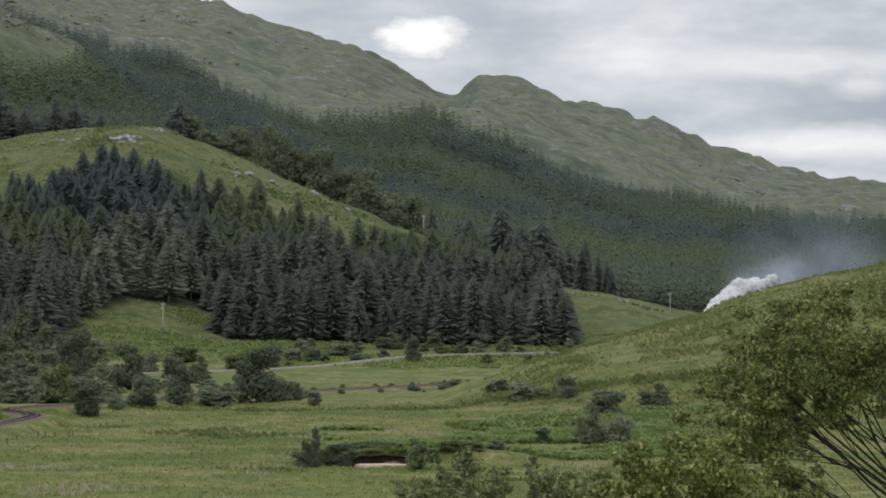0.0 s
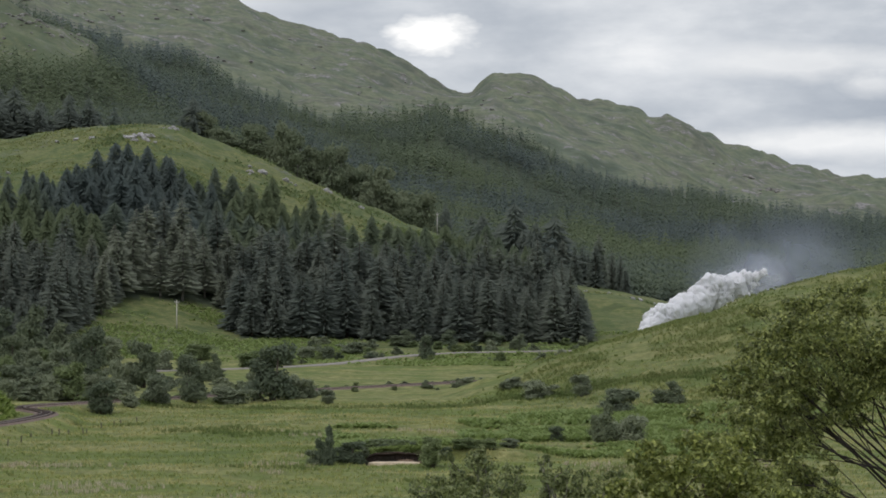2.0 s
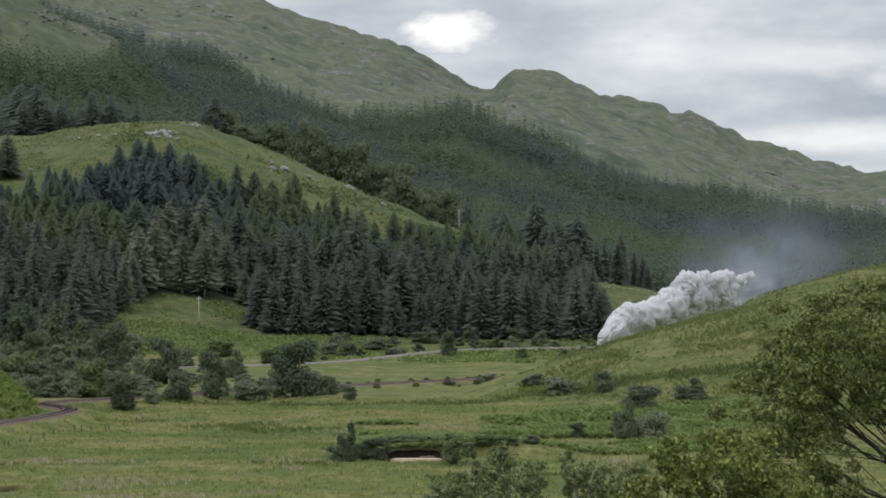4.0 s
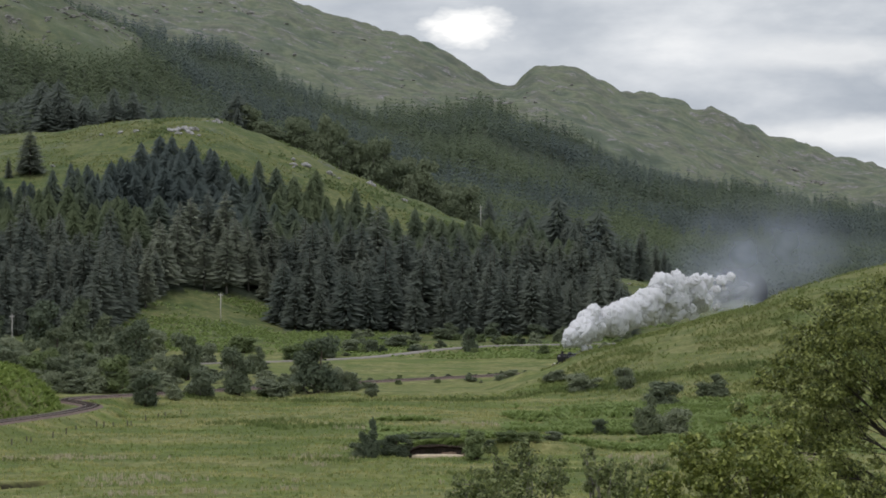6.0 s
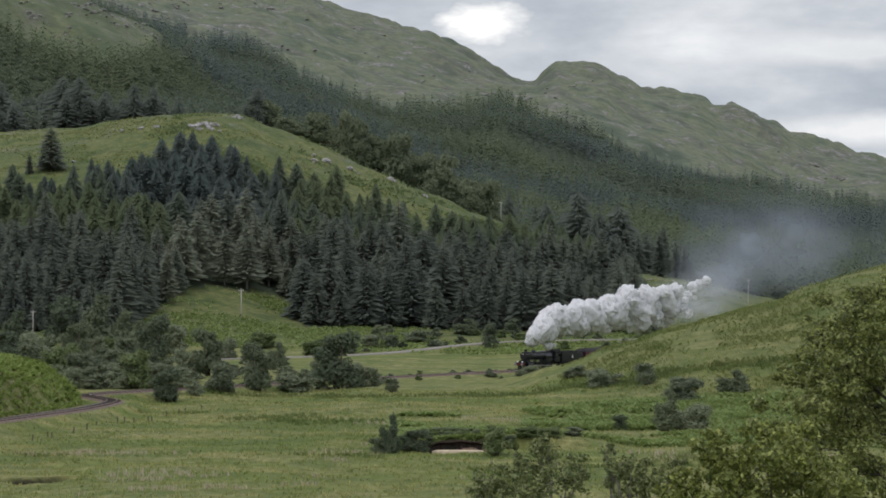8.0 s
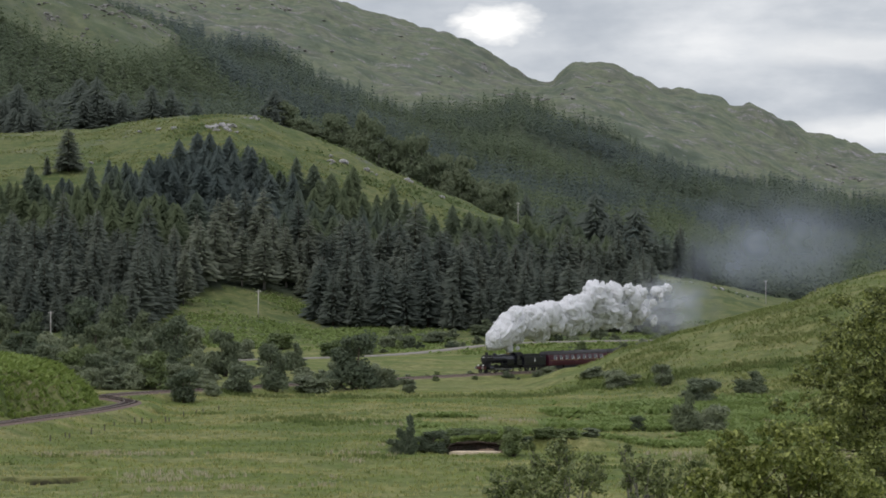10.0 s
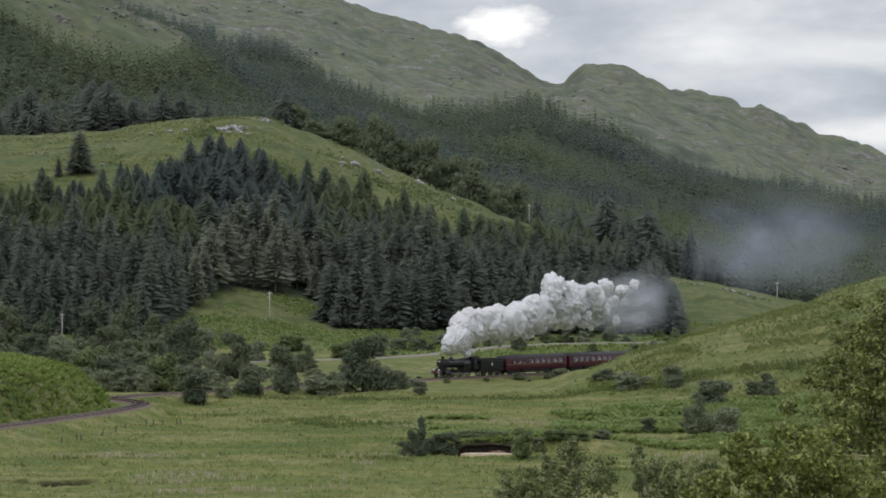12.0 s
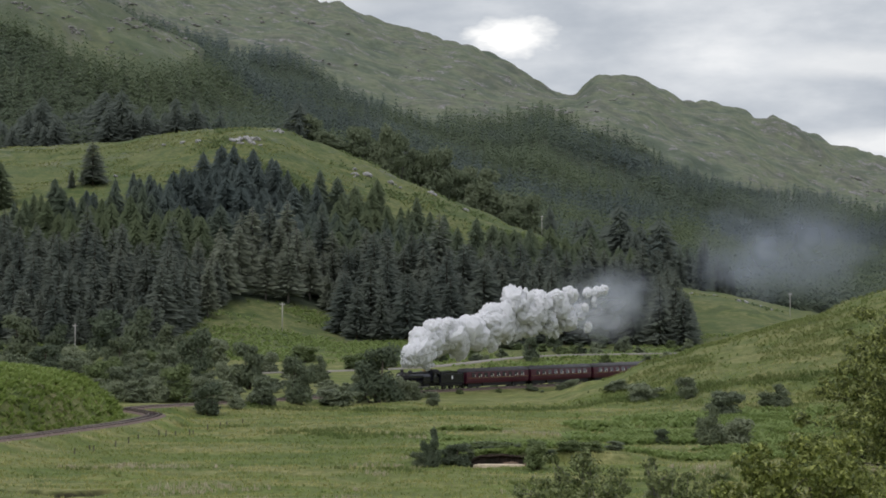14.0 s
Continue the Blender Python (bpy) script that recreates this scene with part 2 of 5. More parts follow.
def along(line, b, k):
    pts = np.array(line, dtype=float)
    return np.interp(b, pts[:, 0], pts[:, k])


def bearing(x, y):
    return np.degrees(np.arctan2(x, y))


def near_line(line, x, y):
    """Distance to a line, and its height there."""
    best, height = np.full(x.shape, 1e9), np.zeros(x.shape)
    for px, py, pz in line[::4]:
        d = (x - px) ** 2 + (y - py) ** 2
        near = d < best
        best, height = np.where(near, d, best), np.where(near, pz, height)
    return np.sqrt(best), height


def land(x, y):
    """Height of the ground at arrays of places."""
    x, y = np.asarray(x, float), np.asarray(y, float)
    full, r = bearing(x, y), np.hypot(x, y)
    b = np.clip(full, -18, 18)
    fade = 0.25 + 0.75 * (1 - step(20, 70, np.abs(full)))
    one = np.ones_like(r)
    nodes = [(0 * one, 18.3 * one), (6 * one, 17.9 * one), (45 * one, 11.5 * one), (100 * one, 4.5 * one), (165 * one, 0.8 * one),
             (225 * one, 0 * one), (480 * one, 0 * one), (580 * one, 0.6 * one)]
    for line in (FOOT, KNOLL, HOLLOW, WOODTOP, GAP, SKYLINE):
        nodes.append((along(line, b, 1), along(line, b, 2) * fade))
    nodes.append((4200 * one, nodes[-1][1] * 0.6))
    nodes.append((4950 * one, nodes[-1][1] * 0.4))
    dist, high = np.array([n[0] for n in nodes]), np.array([n[1] for n in nodes])
    h = np.diff(dist, axis=0)
    slope = np.diff(high, axis=0) / h
    m = np.zeros_like(dist)
    prod = slope[:-1] * slope[1:]
    m[1:-1] = np.where(prod > 0, 2 * slope[:-1] * slope[1:] / np.where(prod > 0, slope[:-1] + slope[1:], 1), 0)
    m[0], m[-1] = slope[0], slope[-1]
    z = np.full_like(r, 2.0)
    for i in range(len(nodes) - 1):
        t = np.clip((r - dist[i]) / h[i], 0, 1)
        v = ((1 + 2 * t) * (1 - t) ** 2 * high[i] + t * (1 - t) ** 2 * h[i] * m[i]
             + t * t * (3 - 2 * t) * high[i + 1] + t * t * (t - 1) * h[i] * m[i + 1])
        z = np.where((r >= dist[i]) & (r <= dist[i + 1]), v, z)
    # the smooth green hill that hides the line
    brow_r, brow_z = along(BROW, full, 1), along(BROW, full, 2)
    brow_z = np.where(full < 1.1, 3.5 * step(-0.6, 1.1, full), brow_z) * (1 - step(20, 40, full))
    off = r - brow_r
    width = np.where(off < 0, 42 + 1.7 * brow_z, 26 + 0.9 * brow_z)
    z = z + brow_z * np.exp(-0.5 * (off / (0.52 * width)) ** 2) * 1.0
    # the bracken bank beside the line
    bx, by = (x + 84) / 16.5, (y - 333) / 42
    z = z + (8.4 + 0.5 * rough(x, y, 9, 3, 33)) * np.exp(-(bx ** 2 + by ** 2) ** 2)
    bx, by = (x + 112) / 25, (y - 285) / 66
    z = z + 9.0 * np.exp(-(bx ** 2 + by ** 2) ** 1.3)
    # roughness that grows with the hills
    wild = step(640, 900, r) + 1.6 * step(1500, 2600, r)
    z = z + 1.2 * wild * rough(x, y, 60, 5, 3) + 5 * step(1500, 2400, r) * rough(x, y, 220, 4, 9)
    fold = step(2060, 2250, r) * (1 - step(2550, 2850, r))
    z = z - (15 * step(1450, 2400, r) - 9 * fold) * np.abs(rough(x, y, 150, 5, 21, 0.6)) - 26 * fold * np.abs(rough(x, y, 340, 3, 26)) + 7 * step(1900, 2800, r) + 4.0 * step(1320, 1500, r) * rough(x, y, 40, 3, 22) - 7 * step(1300, 1450, r) * (1 - step(1600, 1800, r)) * np.abs(rough(x, y, 70, 4, 24))
    z = z + step(700, 800, r) * (1 - step(1000, 1100, r)) * (0.9 * rough(x, y, 26, 4, 14) - 1.6 * np.abs(rough(x, y, 34, 4, 15)))
    valley = step(60, 200, r) * (1 - step(640, 760, r))
    z = z + valley * (0.22 * rough(x, y, 28, 4, 5) + 0.30 * rough(x, y, 7, 3, 8))
    z = z + step(330, 420, r) * (1 - step(560, 640, r)) * step(1, 3, brow_z) * 0.5 * rough(x, y, 9, 3, 31)
    # the stream's cut, and a drain across the meadow
    cut = step(258, 266, y) * (1 - step(269.0, 270.0, y)) * np.exp(-((x + 7.2) / 4.4) ** 4)
    z = z - 0.4 * cut + 1.15 * step(269.3, 270.6, y + 0.5 * np.sin(x * 1.3)) * (1 - step(284, 312, y)) * np.exp(-((x + 2) / 13) ** 4)
    drain = np.exp(-((y - 396 - 3 * np.sin(x / 19)) / 1.6) ** 2) * step(-52, -46, x) * (1 - step(40, 55, x))
    z = z - 0.6 * drain - 1.0 * ditch(x, y)
    # beds of the railway and the road
    d, rail = near_line(LINE, x, y)
    k = 1 - step(3.0, 7.0, d)
    z = z * (1 - k) + (rail - 0.42) * k
    d, road = near_line(ROADLINE, x, y)
    k = 1 - step(3.4, 10.0, d)
    return z * (1 - k) + (road - 0.25) * k


def ditch(x, y):
    """A short open ditch across the near meadow."""
    v = y + 0.7 * np.sin(x / 3.0) + 0.5 * np.sin(x * 1.1)
    return step(226.5, 228.4, v) * (1 - step(230.0, 230.6, v)) * step(-84, -80, x) * (1 - step(-48, -44, x + 2 * np.sin(y)))


def land_at(x, y):
    return float(land(np.array([x]), np.array([y]))[0])


def build_ground(material):
    inner = np.linspace(-15.2, 15.2, 430)
    outer = np.linspace(15.2, 344.8, 62)[1:-1]
    b = np.radians(np.concatenate([inner, outer]))
    r = np.concatenate([np.linspace(0.02, 200, 40)[:-1], 200 * np.cumprod(np.where(np.arange(440) < 150, 1.0052, 1.0085)) / 1.0052])
    r = np.union1d(r[r < 4940], np.concatenate([np.arange(224, 250, 0.35), np.arange(262, 275, 0.35)]))
    n, m = len(b), len(r)
    x, y = np.outer(r, np.sin(b)) + 0.31, np.outer(r, np.cos(b)) - 0.4
    z = land(x, y)
    verts = np.stack([x, y, z], -1).reshape(-1, 3)
    i, j = np.meshgrid(np.arange(m - 1), np.arange(n), indexing="ij")
    k = (j + 1) % n
    faces = np.stack([i * n + j, (i + 1) * n + j, (i + 1) * n + k, i * n + k], -1).reshape(-1, 4)[:, ::-1]
    mesh = bpy.data.meshes.new("ground")
    mesh.vertices.add(len(verts))
    mesh.vertices.foreach_set("co", verts.ravel())
    mesh.loops.add(faces.size)
    mesh.loops.foreach_set("vertex_index", faces.ravel())
    mesh.polygons.add(len(faces))
    mesh.polygons.foreach_set("loop_start", np.arange(0, faces.size, 4))
    mesh.update(calc_edges=True)
    mesh.polygons.foreach_set("use_smooth", np.ones(len(faces), bool))
    deg, full = np.degrees(np.arctan2(x, y)), np.hypot(x, y)
    foot = along(FOOT, np.clip(deg, -18, 18), 1)
    brow_d = full - along(BROW, deg, 1)
    onbrow = step(1.0, 3.0, deg) * step(-75, -50, brow_d) * (1 - step(80, 110, brow_d))
    bank = np.exp(-(((x + 104) / 30) ** 2 + ((y - 300) / 78) ** 2) ** 2)
    moor = step(1000, 1500, full)
    bracken = np.maximum(bank * 1.2, step(-70, -20, full - foot) * (1 - step(1000, 1300, full)) * 0.85)
    bracken = np.maximum(bracken, onbrow * 0.4)
    # open mound at the far left mixed towards the darker bracken tones
    bracken = np.maximum(bracken, 0.4 * step(1290, 1360, full) * (1 - step(1600, 1750, full)) * (1 - step(-8.8, -8.3, deg)))
    bracken = np.maximum(bracken, step(0.1, 0.7, rough(x, y, 30, 3, 77)) * step(-14, 30, x) * (1 - step(262, 330, y)) * step(240, 262, y))
    # litter under the woods; patches of the far left mound darkened with it
    litter_mound = np.maximum(wooded(x, y), 0.4 * step(1290, 1360, full) * (1 - step(1600, 1750, full)) * (1 - step(-8.8, -8.3, deg)) * step(-0.5, 0.3, rough(x, y, 60, 4, 79)))
    crag = step(1300, 1700, full) * 1.0 + 0.5 * step(850, 950, full) * (1 - step(1000, 1100, full))
    # dark strips in ditch, stream cut and drain: peat with recess shade painted in
    run = y + 0.7 * np.sin(x / 3.0) + 0.5 * np.sin(x * 1.1)
    trench = step(228.6, 229.2, run) * (1 - step(230.3, 230.8, run)) * step(-84, -80, x) * (1 - step(-49, -44, x)) * step(-0.75, -0.35, rough(x, y, 4, 2, 34))
    peat_shade = step(267.8, 268.5, y) * (1 - step(270.0, 270.6, y)) * np.exp(-((x + 7.2) / 3.9) ** 4)
    drain = np.exp(-((y - 396 - 3 * np.sin(x / 19)) / 1.6) ** 2) * step(-52, -46, x) * (1 - step(40, 55, x))
    for name, v in (("moor", moor), ("bracken", bracken), ("litter_mound", litter_mound), ("crag", crag), ("peat_shade", np.maximum(np.maximum(peat_shade, trench), drain * 0.6))):
        mesh.attributes.new(name, "FLOAT", "POINT").data.foreach_set("value", np.clip(v, 0, 1).ravel())
    mesh.materials.append(material)
    ob = tagged(new("ground", mesh), "rough green valley floor rising into grassy rocky hills", "ground", kind="structure")
    return ob


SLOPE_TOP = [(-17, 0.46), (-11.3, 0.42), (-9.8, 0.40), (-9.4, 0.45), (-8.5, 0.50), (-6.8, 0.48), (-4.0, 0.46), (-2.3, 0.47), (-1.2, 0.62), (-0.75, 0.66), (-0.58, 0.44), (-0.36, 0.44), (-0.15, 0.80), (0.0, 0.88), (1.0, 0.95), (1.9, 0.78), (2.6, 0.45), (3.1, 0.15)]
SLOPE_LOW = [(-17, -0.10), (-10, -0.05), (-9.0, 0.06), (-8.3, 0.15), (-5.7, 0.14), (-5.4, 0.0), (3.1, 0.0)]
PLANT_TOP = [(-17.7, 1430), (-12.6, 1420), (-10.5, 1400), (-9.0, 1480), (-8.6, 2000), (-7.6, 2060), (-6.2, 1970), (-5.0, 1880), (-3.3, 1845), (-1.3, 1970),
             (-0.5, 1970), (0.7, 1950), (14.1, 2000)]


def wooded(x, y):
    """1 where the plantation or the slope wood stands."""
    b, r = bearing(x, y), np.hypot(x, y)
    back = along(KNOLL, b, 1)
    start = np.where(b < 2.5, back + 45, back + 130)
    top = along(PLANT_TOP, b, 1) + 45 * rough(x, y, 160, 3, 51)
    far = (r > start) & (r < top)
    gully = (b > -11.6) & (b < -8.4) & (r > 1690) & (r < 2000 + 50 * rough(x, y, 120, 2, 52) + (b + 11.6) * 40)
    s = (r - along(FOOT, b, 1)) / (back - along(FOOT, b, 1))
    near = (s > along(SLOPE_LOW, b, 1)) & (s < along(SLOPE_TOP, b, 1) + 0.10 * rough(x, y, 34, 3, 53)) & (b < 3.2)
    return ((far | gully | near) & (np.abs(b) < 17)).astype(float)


# ---- building helpers ----
def mesh_of(name, verts, faces, material, smooth=False):
    mesh = bpy.data.meshes.new(name)
    mesh.from_pydata([tuple(v) for v in verts], [], [tuple(f) for f in faces])
    if isinstance(material, (list, tuple)):
        for m in material:
            mesh.materials.append(m)
    else:
        mesh.materials.append(material)
    if smooth:
        mesh.polygons.foreach_set("use_smooth", np.ones(len(mesh.polygons), bool))
    return mesh


def part(name, bm, material, parent, label="", smooth=False):
    """Links a bmesh as one mesh object under a thing or a part."""
    mesh = bpy.data.meshes.new(name)
    bmesh.ops.recalc_face_normals(bm, faces=bm.faces)
    for f in bm.faces:
        f.smooth = smooth
    bm.to_mesh(mesh)
    bm.free()
    mesh.materials.append(material)
    ob = new(name, mesh)
    ob.parent = parent
    return tagged(ob, label)


def put(name, mesh, parent, m=None, label=""):
    ob = new(name, mesh)
    ob.parent = parent
    if m is not None:
        ob.matrix_basis = m
    return tagged(ob, label)


def thing(name, label, category, m=None, group="", kind=""):
    ob = new(name)
    ob.empty_display_size = 0.5
    if m is not None:
        ob.matrix_basis = m
    return tagged(ob, label, category, group, kind)


def box(bm, x0, x1, y0, y1, z0, z1, bevel=0.0):
    m = Matrix.Translation(((x0 + x1) / 2, (y0 + y1) / 2, (z0 + z1) / 2)) @ Matrix.Diagonal((x1 - x0, y1 - y0, z1 - z0, 1))
    made = bmesh.ops.create_cube(bm, size=1, matrix=m)
    if bevel:
        edges = {e for v in made["verts"] for e in v.link_edges}
        bmesh.ops.bevel(bm, geom=list(edges), offset=bevel, segments=2, affect="EDGES", profile=0.5)
    return bm


def tube(bm, a, b, ra, rb, sides=16, caps=True):
    a, b = Vector(a), Vector(b)
    m = Matrix.Translation((a + b) / 2) @ (b - a).to_track_quat("Z", "Y").to_matrix().to_4x4()
    bmesh.ops.create_cone(bm, cap_ends=caps, segments=sides, radius1=ra, radius2=rb, depth=(b - a).length, matrix=m)
    return bm


def loft(bm, sections, close_ends=True):
    """Joins equal rings of places into a skin."""
    rings = [[bm.verts.new(p) for p in ring] for ring in sections]
    n = len(rings[0])
    for r0, r1 in zip(rings, rings[1:]):
        for i in range(n):
            bm.faces.new((r0[i], r0[(i + 1) % n], r1[(i + 1) % n], r1[i]))
    if close_ends:
        bm.faces.new(rings[0])
        bm.faces.new(rings[-1])
    return bm


# ---- sky ----
def build_sky():
    k = Mat("cloud_deck")
    t = k.t
    t.nodes.remove(k.b)
    p = k.coords()
    mp = k.node("ShaderNodeMapping", Scale=(0.0011, 0.0011, 0.0040))
    k.link(p, mp.inputs["Vector"])
    deck = k.noise(1.0, 6, 0.5, mp.outputs[0])
    mp2 = k.node("ShaderNodeMapping", Scale=(0.0036, 0.0036, 0.0085))
    k.link(p, mp2.inputs["Vector"])
    wisp = k.noise(1.0, 5, 0.6, mp2.outputs[0])
    f = k.math("ADD", k.math("MULTIPLY", deck, 0.75), k.math("MULTIPLY", wisp, 0.25))
    base = k.ramp(f, [(0.36, (0.35, 0.39, 0.45)), (0.46, (0.48, 0.515, 0.565)), (0.55, (0.65, 0.675, 0.71)), (0.65, (0.88, 0.885, 0.89))])
    out = base
    # thin places where the sun comes through: bearing, height, half width, half height
    for bear, high, wide, tall, gain in ((-0.62, 548, 88, 38, 1.6), (8.3, 480, 230, 36, 0.42), (9.5, 320, 330, 30, 0.50), (-6.3, 610, 200, 26, 0.25), (10.4, 440, 60, 22, 0.35)):
        cx, cy = 4650 * math.sin(radians(bear)), 4650 * math.cos(radians(bear))
        m = k.node("ShaderNodeMapping", Location=(-cx / wide, -cy / wide, -high / tall), Scale=(1 / wide, 1 / wide, 1 / tall))
        k.link(p, m.inputs["Vector"])
        ln = k.node("ShaderNodeVectorMath")
        ln.operation = "LENGTH"
        k.link(m.outputs[0], ln.inputs[0])
        d = k.math("ADD", ln.outputs["Value"], k.math("MULTIPLY", k.math("SUBTRACT", wisp, 0.5), 3.2))
        glow = k.math("MULTIPLY", k.math("SUBTRACT", 1.25, d, True), gain, True)
        out = k.mix(glow, out, (1.05, 1.04, 1.02))
    em = k.node("ShaderNodeEmission", Strength=1.12)
    k.link(out, em.inputs["Color"])
    k.link(em.outputs[0], t.nodes["Material Output"].inputs["Surface"])
    verts, faces = [], []
    bs, zs = np.radians(np.linspace(-30, 30, 49)), np.linspace(-120, 1500, 12)
    for z in zs:
        for b in bs:
            verts.append((4650 * math.sin(b), 4650 * math.cos(b), z))
    n = len(bs)
    for i in range(len(zs) - 1):
        for j in range(n - 1):
            faces.append((i * n + j, i * n + j + 1, (i + 1) * n + j + 1, (i + 1) * n + j))
    ob = new("backdrop", mesh_of("backdrop", verts, faces, k.m, True))
    return tagged(ob, "grey overcast sky with bright thin breaks in the cloud", "sky", kind="structure")


# ---- trees ----
def spruce_crown(rng, height, radius, whorls, boughs):
    """Drooping boughs in whorls, each a ragged spray of two folded blades."""
    verts, faces = [], []
    for w in range(whorls):
        f = w / (whorls - 1)
        z = height * (0.08 + 0.90 * f)
        reach = radius * (1 - f) ** 0.58 * (0.75 + 0.45 * rng.random()) + 0.12
        turn = rng.random() * 6.28
        for k in range(max(4, int(boughs * (1 - 0.45 * f)))):
            a = turn + 6.283 * k / max(4, int(boughs * (1 - 0.45 * f))) + rng.uniform(-0.25, 0.25)
            l = reach * rng.uniform(0.7, 1.15)
            droop = l * rng.uniform(0.06, 0.30)
            ca, sa = math.cos(a), math.sin(a)
            half = l * rng.uniform(0.07, 0.13) + 0.04
            lift = rng.uniform(-0.035, 0.035) * height
            i = len(verts)
            for along_, side, dz in ((0.0, 0, 0.25), (0.55, 1, -0.45), (0.55, -1, -0.45), (0.6, 0, 0.0), (1.0, 0, -0.7)):
                d, s = l * along_, half * side
                verts.append((ca * d - sa * s, sa * d + ca * s, z + lift + dz * droop + rng.uniform(-0.06, 0.06) * l))
            faces += [(i, i + 1, i + 3), (i, i + 3, i + 2), (i + 1, i + 4, i + 3), (i + 2, i + 3, i + 4)]
    return verts, faces


def make_spruce(name, seed, height, radius, label, bark, needles, bare=0.0):
    rng = random.Random(seed)
    tree = thing(name, label, "tree", group="spruces on the slope")
    bm = bmesh.new()
    tube(bm, (0, 0, -0.8), (0.05, 0, height * 0.55), 0.34, 0.2, 8)
    tube(bm, (0.05, 0, height * 0.53), (0, 0, height * 0.98), 0.2, 0.03, 6)
    part("trunk", bm, bark, tree, smooth=True)
    v, f = spruce_crown(rng, height * (1 - bare), radius, 44, 19)
    put("crown", mesh_of("crown", [(x, y, z + height * bare) for x, y, z in v], f, needles), tree)
    return tree


def leaf_cloud(rng, blobs, count, size):
    """Small folded leaves spread through lumpy masses (x, y, z, rx, ry, rz)."""
    verts, faces = [], []
    weights = [b[3] * b[4] + b[5] * b[3] for b in blobs]
    for _ in range(count):
        bx, by, bz, rx, ry, rz = rng.choices(blobs, weights)[0]
        while True:
            d = Vector((rng.gauss(0, 1), rng.gauss(0, 1), rng.gauss(0, 1)))
            if d.length > 0.1:
                break
        d = d.normalized() * (rng.random() ** 0.4) * rng.choice((0.85, 1.0, 1.0, 1.1, 1.28))
        c = Vector((bx + d.x * rx, by + d.y * ry, bz + d.z * rz))
        n = (d + 0.9 * Vector((rng.uniform(-1, 1), rng.uniform(-1, 1), rng.uniform(-0.3, 1)))).normalized()
        u = n.orthogonal().normalized()
        u = Matrix.Rotation(rng.random() * 6.28, 3, n) @ u
        w = n.cross(u)
        s = size * rng.uniform(0.6, 1.4)
        i = len(verts)
        verts += [c - u * s, c + w * s * 0.55 + n * s * 0.15, c + u * s, c - w * s * 0.55 + n * s * 0.15]
        faces += [(i, i + 1, i + 2), (i, i + 2, i + 3)]
    return verts, faces


def make_bush(name, seed, label, bark, leaves, count=1500, size=0.05, flat=1.0, category="bush"):
    """A bush one metre wide and about one metre high, of stems and lumps of leaves."""
    rng = random.Random(seed)
    bush = thing(name, label, category, group="bushes in the valley")
    blobs = []
    blobs.append((0, 0, 0.34 * flat, 0.32, 0.32, 0.30 * flat))
    for i in range(17):
        a, d = rng.random() * 6.28, rng.uniform(0.12, 0.36)
        r = rng.uniform(0.08, 0.22)
        z = rng.uniform(0.1, 0.95) * flat
        d *= 1.15 - 0.75 * max(0.0, z / flat - 0.25)
        blobs.append((math.cos(a) * d, math.sin(a) * d, z, r, r, r * 0.85 * flat))
    bm = bmesh.new()
    for b in blobs[:6]:
        tube(bm, (b[0] * 0.2, b[1] * 0.2, -0.08), (b[0], b[1], b[2]), 0.03, 0.008, 5)
    part("stem", bm, bark, bush, smooth=True)
    v, f = leaf_cloud(rng, blobs, count, size)
    put("foliage", mesh_of("foliage", v, f, leaves), bush)
    return bush


def place(ob, x, y, wide, high=None, turn=None, sink=0.05):
    """A copy of a unit bush or tree standing on the ground."""
    rng = random.Random(int(x * 91 + y * 37))
    high = high or wide
    m = pose(x, y, land_at(x, y) - sink, 0, 0, rng.uniform(0, 360) if turn is None else turn) @ Matrix.Diagonal((wide, wide, high, 1))
    return copy_thing(ob, m)


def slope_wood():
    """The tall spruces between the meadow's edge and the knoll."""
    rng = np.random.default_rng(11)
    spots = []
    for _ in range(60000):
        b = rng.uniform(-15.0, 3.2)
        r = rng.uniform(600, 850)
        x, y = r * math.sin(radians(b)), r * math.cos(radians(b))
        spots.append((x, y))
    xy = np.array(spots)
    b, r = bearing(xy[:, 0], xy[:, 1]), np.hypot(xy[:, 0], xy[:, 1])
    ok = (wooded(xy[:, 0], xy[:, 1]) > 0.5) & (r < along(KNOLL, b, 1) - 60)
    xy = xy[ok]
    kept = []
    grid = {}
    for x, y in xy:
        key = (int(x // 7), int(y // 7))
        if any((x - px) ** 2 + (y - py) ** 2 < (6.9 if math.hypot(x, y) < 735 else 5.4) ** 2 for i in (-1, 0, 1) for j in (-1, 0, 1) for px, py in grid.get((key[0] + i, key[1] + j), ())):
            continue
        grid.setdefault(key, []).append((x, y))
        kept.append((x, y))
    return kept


def place_spruces(kept, kinds, pines, limit=300):
    kept = sorted(kept, key=lambda p: math.hypot(*p) - along(FOOT, bearing(*p), 1))
    rng = random.Random(5)
    heights = land(np.array([p[0] for p in kept]), np.array([p[1] for p in kept]))
    for i, ((x, y), z) in enumerate(zip(kept[:limit], heights)):
        b = bearing(x, y)
        pine = -9.6 < b < -5.6 and rng.random() < 0.6
        ob = rng.choice(pines if pine else kinds)
        s = rng.uniform(0.62, 1.15) * (0.85 if b > 1.0 else 1.0) * (0.85 if b < -9 else 1.0)
        copy_thing(ob, pose(x, y, z - 0.3, rng.uniform(-2, 2), rng.uniform(-2, 2), rng.uniform(0, 360)) @ Matrix.Diagonal((s * rng.uniform(1.05, 1.45), s * rng.uniform(1.05, 1.45), s, 1)))
    return kept[limit:]


